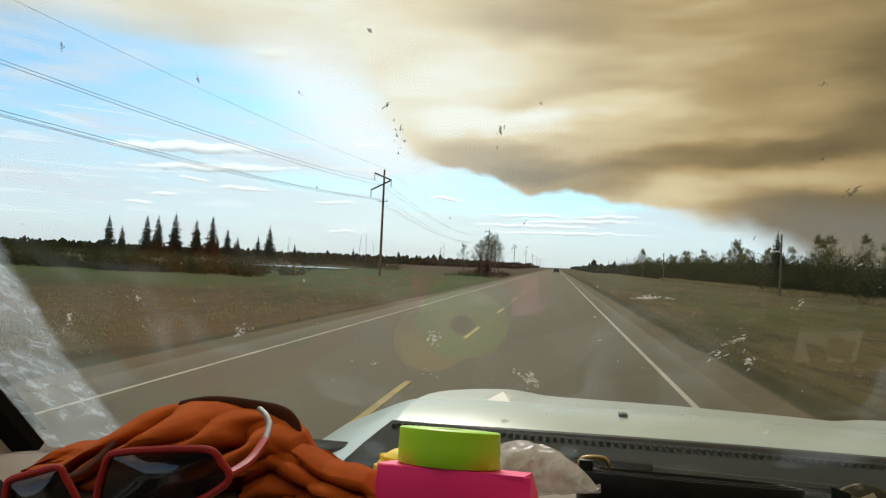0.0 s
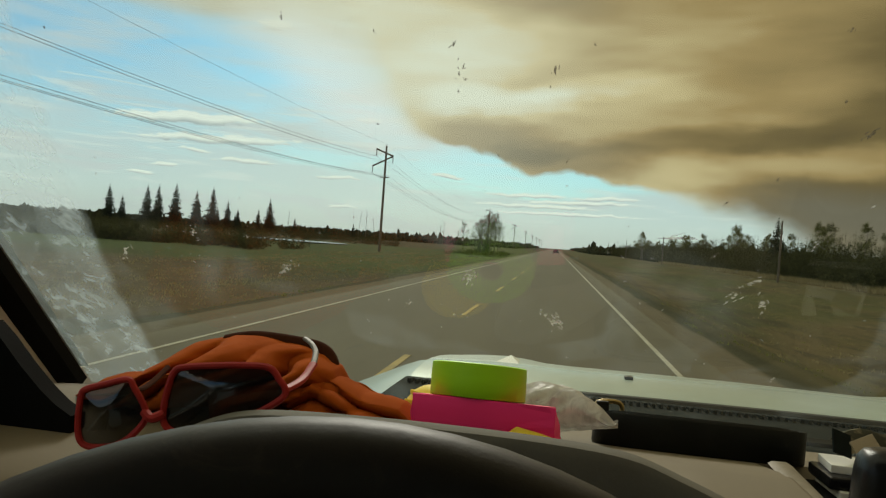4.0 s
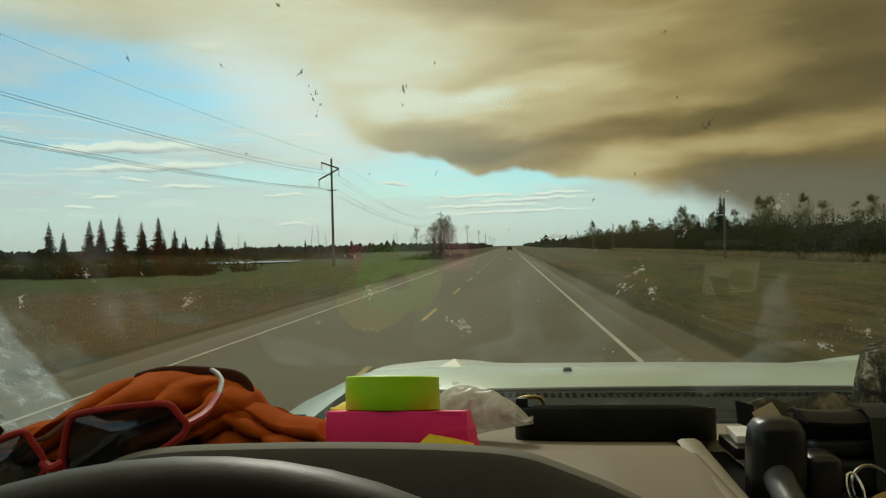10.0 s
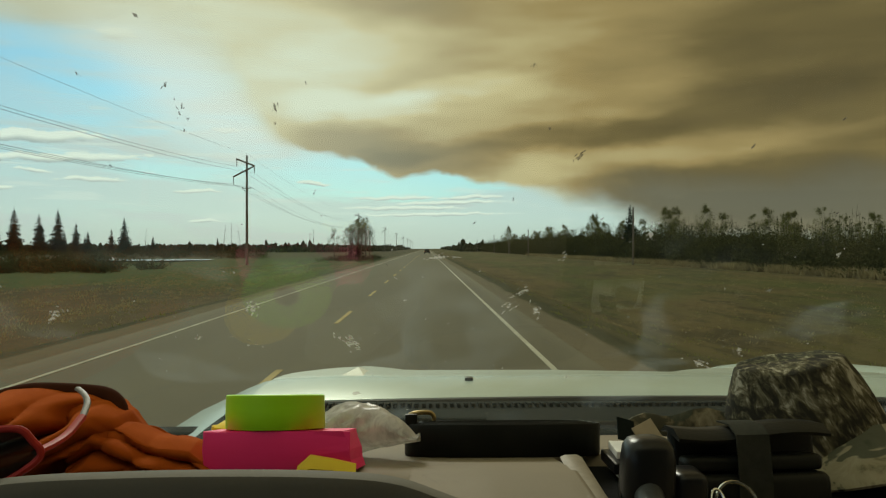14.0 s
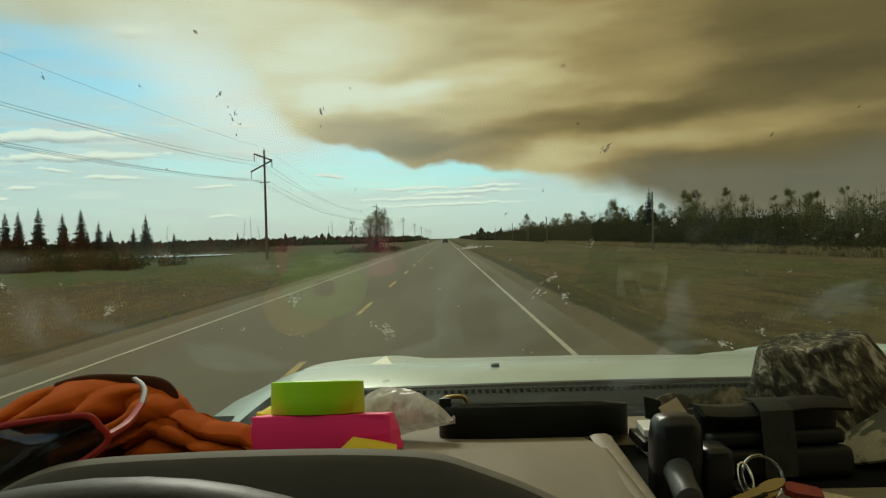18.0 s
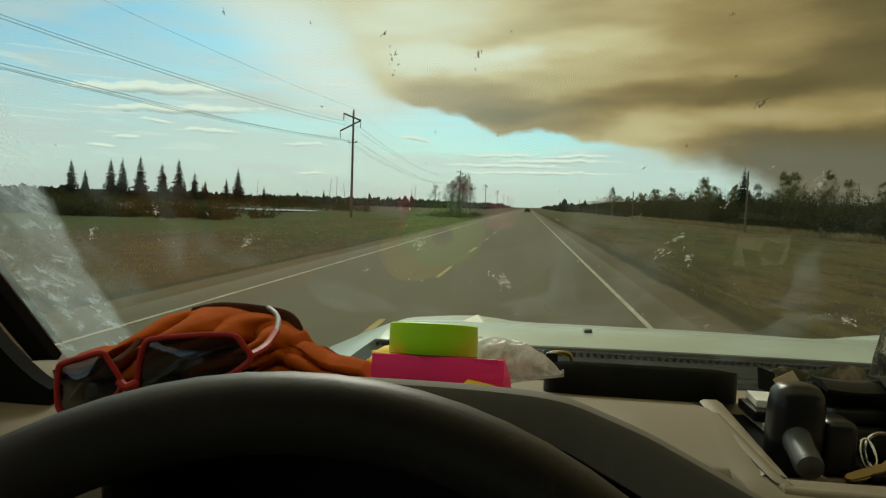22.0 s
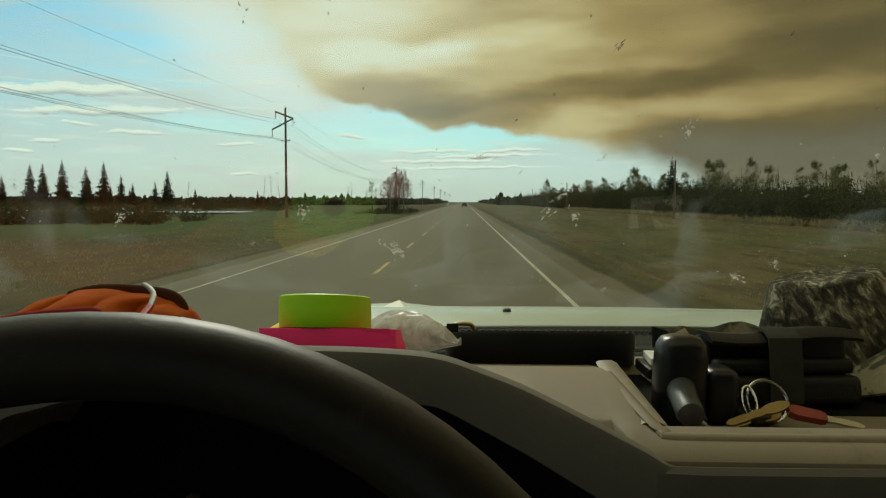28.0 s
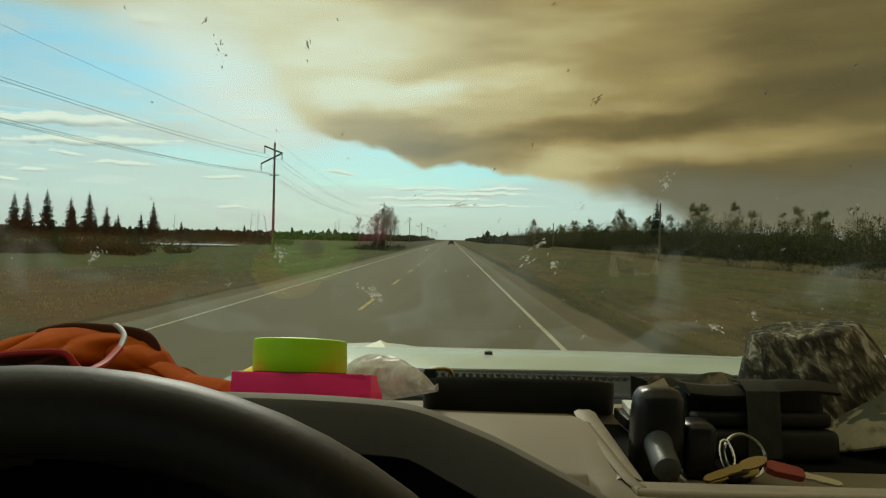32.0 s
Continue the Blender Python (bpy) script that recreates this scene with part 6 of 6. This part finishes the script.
# red sunglasses, standing on their rims against the cap
def sunglasses():
    ob = thing("sunglasses", (-0.32, 0.52, TOP), "red-framed wraparound sunglasses with dark lenses", "sunglasses")

    def rim(name, corners, y0, y1, radius):
        pts = [(x, y0 + (y1 - y0) * (x + 0.41) / 0.18, z) for x, z in corners]
        ring = curve_points(pts, 5, True)
        frame_part = part(name, tube(ring, radius, 8, closed=True), RED_FRAME, ob)
        c = sum(ring, Vector()) / len(ring)
        bm = bmesh.new()
        out = [bm.verts.new(p + Vector((0, 0.001, 0))) for p in ring]
        hub = bm.verts.new(c + Vector((0, -0.0055, 0)))
        n, rings = len(ring), [out]
        for f in (0.2, 0.4, 0.6, 0.8):
            rings.append([bm.verts.new(p.lerp(c, f) + Vector((0, 0.001 - 0.0065 * (1 - (1 - f) ** 2), 0))) for p in ring])
        for a, b in zip(rings, rings[1:]):
            for i in range(n):
                j = (i + 1) % n
                bm.faces.new((a[i], a[j], b[j], b[i]))
        for i in range(n):
            bm.faces.new((rings[-1][i], rings[-1][(i + 1) % n], hub))
        bmesh.ops.recalc_face_normals(bm, faces=bm.faces)
        part("lens", bm, LENS, frame_part, "dark lens")

    rim("left_rim", [(-0.402, 1.561), (-0.399, 1.567), (-0.3835, 1.5725), (-0.3665, 1.5775), (-0.3605, 1.571), (-0.350, 1.5515), (-0.358, 1.5365), (-0.372, 1.5255), (-0.392, 1.5225), (-0.401, 1.528), (-0.403, 1.544)], 0.505, 0.53, 0.0026)
    rim("right_rim", [(-0.331, 1.5855), (-0.320, 1.591), (-0.2996, 1.5936), (-0.278, 1.5955), (-0.2575, 1.5952), (-0.2485, 1.586), (-0.2435, 1.579), (-0.2465, 1.5715), (-0.265, 1.5588), (-0.288, 1.5485), (-0.316, 1.538), (-0.334, 1.543), (-0.337, 1.5585)], 0.505, 0.53, 0.0027)
    part("bridge", tube(curve_points([(-0.352, 0.513, 1.5535), (-0.344, 0.5115, 1.5495), (-0.336, 0.515, 1.5535)], 5), 0.0038, 8), RED_FRAME, ob)
    arm = curve_points([(-0.2465, 0.528, 1.578), (-0.2435, 0.545, 1.579), (-0.2425, 0.565, 1.5815), (-0.2435, 0.59, 1.589)], 5)
    temple = part("temple", tube(arm, 0.0038, 8, squash=0.7), RED_FRAME, ob)
    tip = curve_points([(-0.2435, 0.59, 1.589), (-0.249, 0.61, 1.596), (-0.257, 0.621, 1.601), (-0.267, 0.63, 1.604)], 5)
    part("temple_tip", tube(tip, 0.0027, 8, squash=0.7), GREY_TIP, temple, "grey rubber temple tip")
    arm = curve_points([(-0.3635, 0.516, 1.569), (-0.374, 0.545, 1.563), (-0.385, 0.58, 1.562), (-0.397, 0.622, 1.5655)], 5)
    part("temple", tube(arm, 0.0028, 8, squash=0.7), ORANGE_EDGE, ob, "thin dark temple")


sunglasses()


# coiled belt standing on its edge
def belt():
    ob = thing("leather_belt", (0.125, 0.83, TOP), "coiled black leather belt standing on its edge", "belt")

    def oval(rx, ry, a):
        c, s = math.cos(a), math.sin(a)
        return 0.123 + math.copysign(abs(c) ** 0.6, c) * rx, 0.830 + math.copysign(abs(s) ** 0.8, s) * ry - 0.008

    for i, (rx, ry) in enumerate(((0.112, 0.046), (0.104, 0.039), (0.096, 0.032))):
        rows = []
        for k in range(60):
            a = k * math.tau / 60
            rows.append([(oval(rx - d, ry - d, a)[0], oval(rx - d, ry - d, a)[1], TOP + 0.001 * i + h) for d, h in ((0, 0.002), (0, 0.035), (0.001, 0.0365), (0.003, 0.0365), (0.004, 0.035), (0.004, 0.002), (0.003, 0.0), (0.001, 0.0))])
        part("coil", leaning(loft(rows + rows[:1], caps=False)), BELT_LEATHER, ob)
    part("buckle", tube(curve_points([(0.016, 0.846, 1.516), (0.017, 0.846, 1.529), (0.041, 0.850, 1.530), (0.043, 0.850, 1.518)], 4, True), 0.0028, 8, closed=True), BRASS, ob, "dull metal buckle")
    part("keeper", box((0.012, 0.80, 1.512), (0.026, 0.806, 1.540), 0.002), BELT_LEATHER, ob)


belt()

# papers and a black notebook in the tray's corner
FLOOR = 1.4855


def slab(name, label, category, material, low, high, turn, bevel=0.001):
    c = Vector(((low[0] + high[0]) / 2, (low[1] + high[1]) / 2, low[2]))
    ob = thing(name, c, label, category)
    b = box([low[i] - c[i] for i in range(3)], [high[i] - c[i] for i in range(3)], bevel)
    part("leaf_block", turned(b, Matrix.Translation(c) @ Matrix.Rotation(turn, 4, "Z")), material, ob, smooth=False)
    return ob


slab("paper_stack", "folded white paper in the dash tray", "paper", PAPER, (0.236, 0.725, FLOOR), (0.300, 0.782, FLOOR + 0.008), 0.05)
slab("notebook", "thin black notebook lying on white paper", "notebook", BLACK_PLASTIC, (0.228, 0.728, FLOOR + 0.008), (0.300, 0.784, FLOOR + 0.020), 0.03, 0.003)
slab("paper_stack", "folded white paper lying on a black notebook", "paper", PAPER, (0.236, 0.742, FLOOR + 0.020), (0.296, 0.784, FLOOR + 0.028), -0.05)


def pouch():
    ob = thing("leather_pouch", (0.345, 0.665, FLOOR), "black leather folding pouch closed by a strap", "pouch")
    m = Matrix.Translation((0.342, 0.668, FLOOR)) @ Matrix.Rotation(radians(4), 4, "Z") @ Matrix.Rotation(radians(-8), 4, "X")
    part("back_fold", turned(box((-0.070, 0.006, 0.0), (0.072, 0.024, 0.068), 0.006, 3), m), BELT_LEATHER, ob)
    part("lower_fold", turned(box((-0.071, -0.022, 0.0), (0.070, 0.005, 0.030), 0.009, 3), m), BELT_LEATHER, ob)
    part("middle_fold", turned(box((-0.068, -0.016, 0.031), (0.066, 0.005, 0.046), 0.006, 3), m), BELT_LEATHER, ob)
    flap = [[m @ Vector((x, y, z + 0.003 * math.sin(x * 40))) for y, z in ((0.024, 0.066), (0.012, 0.073), (-0.008, 0.072), (-0.020, 0.064), (-0.019, 0.061), (0.010, 0.069))] for x in np.linspace(-0.075, 0.073, 14)]
    part("flap", loft(flap), BELT_LEATHER, ob)
    part("strap", sheet([[m @ Vector((x, y, z)) for x in (-0.022, -0.007, 0.010)] for y, z in ((0.014, 0.0755), (-0.010, 0.0745), (-0.0235, 0.066), (-0.0245, 0.045), (-0.0245, 0.020), (-0.0235, 0.004))], 0.0015), WEBBING, ob, "dusty grey webbing strap")


pouch()


def phone_mount():
    ob = thing("phone_mount", (0.232, 0.60, FLOOR), "black plastic phone mount with a stub clamp", "phone mount")
    body = [[(0.226 + w * math.copysign(abs(math.cos(a)) ** 0.6, math.cos(a)) + lean, 0.611 + d * math.copysign(abs(math.sin(a)) ** 0.6, math.sin(a)), z) for a in [k * math.tau / 28 for k in range(28)]]
            for z, w, d, lean in ((FLOOR, 0.018, 0.015, -0.002), (FLOOR + 0.004, 0.021, 0.018, -0.002), (1.520, 0.0225, 0.019, -0.001), (1.545, 0.022, 0.019, 0.0), (1.556, 0.0205, 0.0175, 0.0), (1.562, 0.0165, 0.014, 0.0), (1.5645, 0.009, 0.008, 0.0))]
    part("body", loft(body), BLACK_PLASTIC, ob, "glossy black body, scuffed")
    part("clamp", box((0.248, 0.60, FLOOR), (0.276, 0.635, 1.534), 0.008, 3), BLACK_PLASTIC, ob)
    part("stub", tube([(0.222, 0.596, 1.519), (0.220, 0.580, 1.516), (0.2175, 0.556, 1.511), (0.217, 0.550, 1.510), (0.217, 0.548, 1.5095)], [0.0125, 0.0115, 0.0115, 0.0105, 0.006], 20), STUB_GREY, ob, "worn grey clamp stub")


phone_mount()


def keys():
    ob = thing("key_ring", (0.31, 0.61, FLOOR), "bunch of keys on a steel ring with red tag", "keys")
    c, r = Vector((0.3045, 0.613, 1.5045)), 0.0178
    part("ring", tube([c + Vector((r * math.cos(k * math.tau / 40), 0.010 * math.sin(k * math.tau / 40), r * 0.93 * math.sin(k * math.tau / 40))) for k in range(40)], 0.0016, 8, closed=True), CHROME, ob, "bright steel ring")
    small = Vector((0.286, 0.606, 1.506))
    part("small_ring", tube([small + Vector((0.006 * math.cos(k * math.tau / 24), 0.008 * math.sin(k * math.tau / 24), 0.012 * math.sin(k * math.tau / 24))) for k in range(24)], 0.0012, 6, closed=True), CHROME, ob, "small steel ring")

    def key(start, end, bow, wide, material, label):
        """A flat key from the tip of its blade to the far edge of its bow."""
        a, b = Vector(start), Vector(end)
        ahead = (b - a).normalized()
        side = ahead.cross(Vector((0, -0.45, 1)).normalized()).normalized()
        up = side.cross(ahead).normalized()
        long = (b - a).length
        rows = []
        for f, w in ((0, 0.0012), (0.06, 0.0034), (0.30, 0.0040), (0.36, 0.0033), (0.52, 0.0042), (0.58, wide * 0.55), (0.66, wide * 0.9), (0.78, wide), (0.90, wide * 0.85), (0.97, wide * 0.5), (1.0, wide * 0.15)):
            p = a + ahead * long * f
            rows.append([p + side * w + up * 0.0011, p + side * w - up * 0.0011, p - side * w - up * 0.0011, p - side * w + up * 0.0011])
        part("key", loft(rows), material, ob, label, smooth=False)
        if bow:
            part("bow_cover", turned(loft([[a.lerp(b, f) + side * w * s + up * h for s, h in ((1, 0.003), (1, -0.003), (-1, -0.003), (-1, 0.003))] for f, w in ((0.50, 0.004), (0.56, 0.006), (0.9, 0.0068), (1.0, 0.0045))]), Matrix()), bow, ob, "red plastic key cover", smooth=False)

    key((0.256, 0.577, 1.494), (0.314, 0.592, 1.509), None, 0.0058, BRASS, "worn brass key")
    key((0.374, 0.583, 1.4915), (0.3115, 0.588, 1.5035), RED_TAG, 0.006, CHROME, "steel key in a red cover")
    key((0.262, 0.590, 1.488), (0.312, 0.603, 1.497), None, 0.007, BRASS, "worn brass key")
    part("car_key", turned(box((-0.012, -0.02, 0), (0.012, 0.02, 0.011), 0.005, 3), pose(0.288, 0.612, FLOOR, 0, 0, 20)), BLACK_PLASTIC, ob, "black car key head")


keys()


def camo_cap():
    ob = thing("camouflage_cap", (0.43, 0.77, FLOOR), "brown camouflage cap lying on the dash", "cap")

    def crown(t, a):
        ang = a * math.tau
        side = min(t / 0.62, 1.0)
        lid = max(0.0, (t - 0.62) / 0.38)
        rad = (1.0 - 0.40 * side + 0.05 * math.sin(side * math.pi)) * float(np.interp(lid, [0, 0.12, 0.3, 0.6, 1], [1.0, 0.97, 0.80, 0.42, 0.01]))
        fold = 1 + 0.05 * noise.noise((math.cos(ang) * 1.6, math.sin(ang) * 1.6, t * 3)) + 0.03 * noise.noise((math.cos(ang) * 5, math.sin(ang) * 5, t * 5))
        x = 0.477 - 0.034 * side + 0.100 * rad * fold * math.cos(ang)
        y = 0.795 - 0.006 * t + 0.078 * rad * fold * math.sin(ang)
        top = 0.111 + 0.010 * math.cos(ang) * rad / 0.6
        z = FLOOR + top * side * (0.96 + 0.04 * side) + 0.005 * math.sin(min(lid * 3, 1) * math.pi / 2) + 0.004 * noise.noise((x * 30, y * 30, 2))
        return (x, y, z)

    part("crown", cloth(30, 56, crown), CAMO_STREAK, ob)
    rows = []
    for i in range(13):
        t = i / 12
        x = 0.425 + 0.19 * t
        arch = math.sin(t * math.pi)
        rows.append([(x, 0.735 - d * (0.25 + 0.75 * math.sin(min(t * 1.1 + 0.08, 1) * math.pi) ** 0.6), FLOOR + 0.004 + 0.040 * arch * (1 - 0.35 * d / 0.08) + 0.014 * (1 - d / 0.08)) for d in np.linspace(0, 0.08, 9)])
    part("brim", sheet(rows, 0.003), CAMO_PALE, ob, "curved brim in lighter camouflage")
    part("back_strap", sheet([[(0.258 + 0.135 * t + 0.004 * math.sin(9 * t), 0.790 + 0.012 * math.sin(t * 3) + y * (1 + 0.4 * math.sin(t * 8)), FLOOR + 0.022 + 0.012 * math.sin(t * 2.6) + 0.005 * math.sin(t * 11) + z) for y, z in ((0, 0), (0.004, 0.014), (0.012, 0.020), (0.022, 0.016))] for t in np.linspace(0, 1, 12)], 0.002), CAMO, ob)


camo_cap()
for at, turn, material, label in (((0.250, 0.762, 1.531), (65, 18, 25), BLACK_TRIM, "worn dark grey tag"), ((0.270, 0.752, 1.530), (60, -25, 10), TAN_CARD, "small tan card tag")):
    ob = thing("card_tag", at, label + " propped in the dash tray", "tag")
    part("card", turned(box((-0.012, -0.012, -0.001), (0.012, 0.012, 0.001), 0.0005), pose(*at, *turn)), material, ob, smooth=False)


def hard_hat():
    ob = thing("hard_hat", (0.84, 0.93, 1.49), "white plastic hard hat resting on the dash", "hard hat")
    profile = [(0.002, 0.128), (0.045, 0.124), (0.085, 0.108), (0.112, 0.082), (0.126, 0.045), (0.130, 0.012), (0.134, 0.004), (0.150, 0.0), (0.150, 0.004)]
    b = lathe(profile, (0.84, 0.91, TOP + 0.001), 48, False)
    bmesh.ops.solidify(b, geom=b.faces[:], thickness=0.0025)
    part("shell", b, CUP_WHITE, ob)
    part("ridge", tube([(0.84, 0.91 + 0.122 * math.cos(a), TOP + 0.004 + 0.127 * math.sin(a)) for a in np.linspace(0.35, 2.8, 16)], 0.008, 8), CUP_WHITE, ob)


hard_hat()
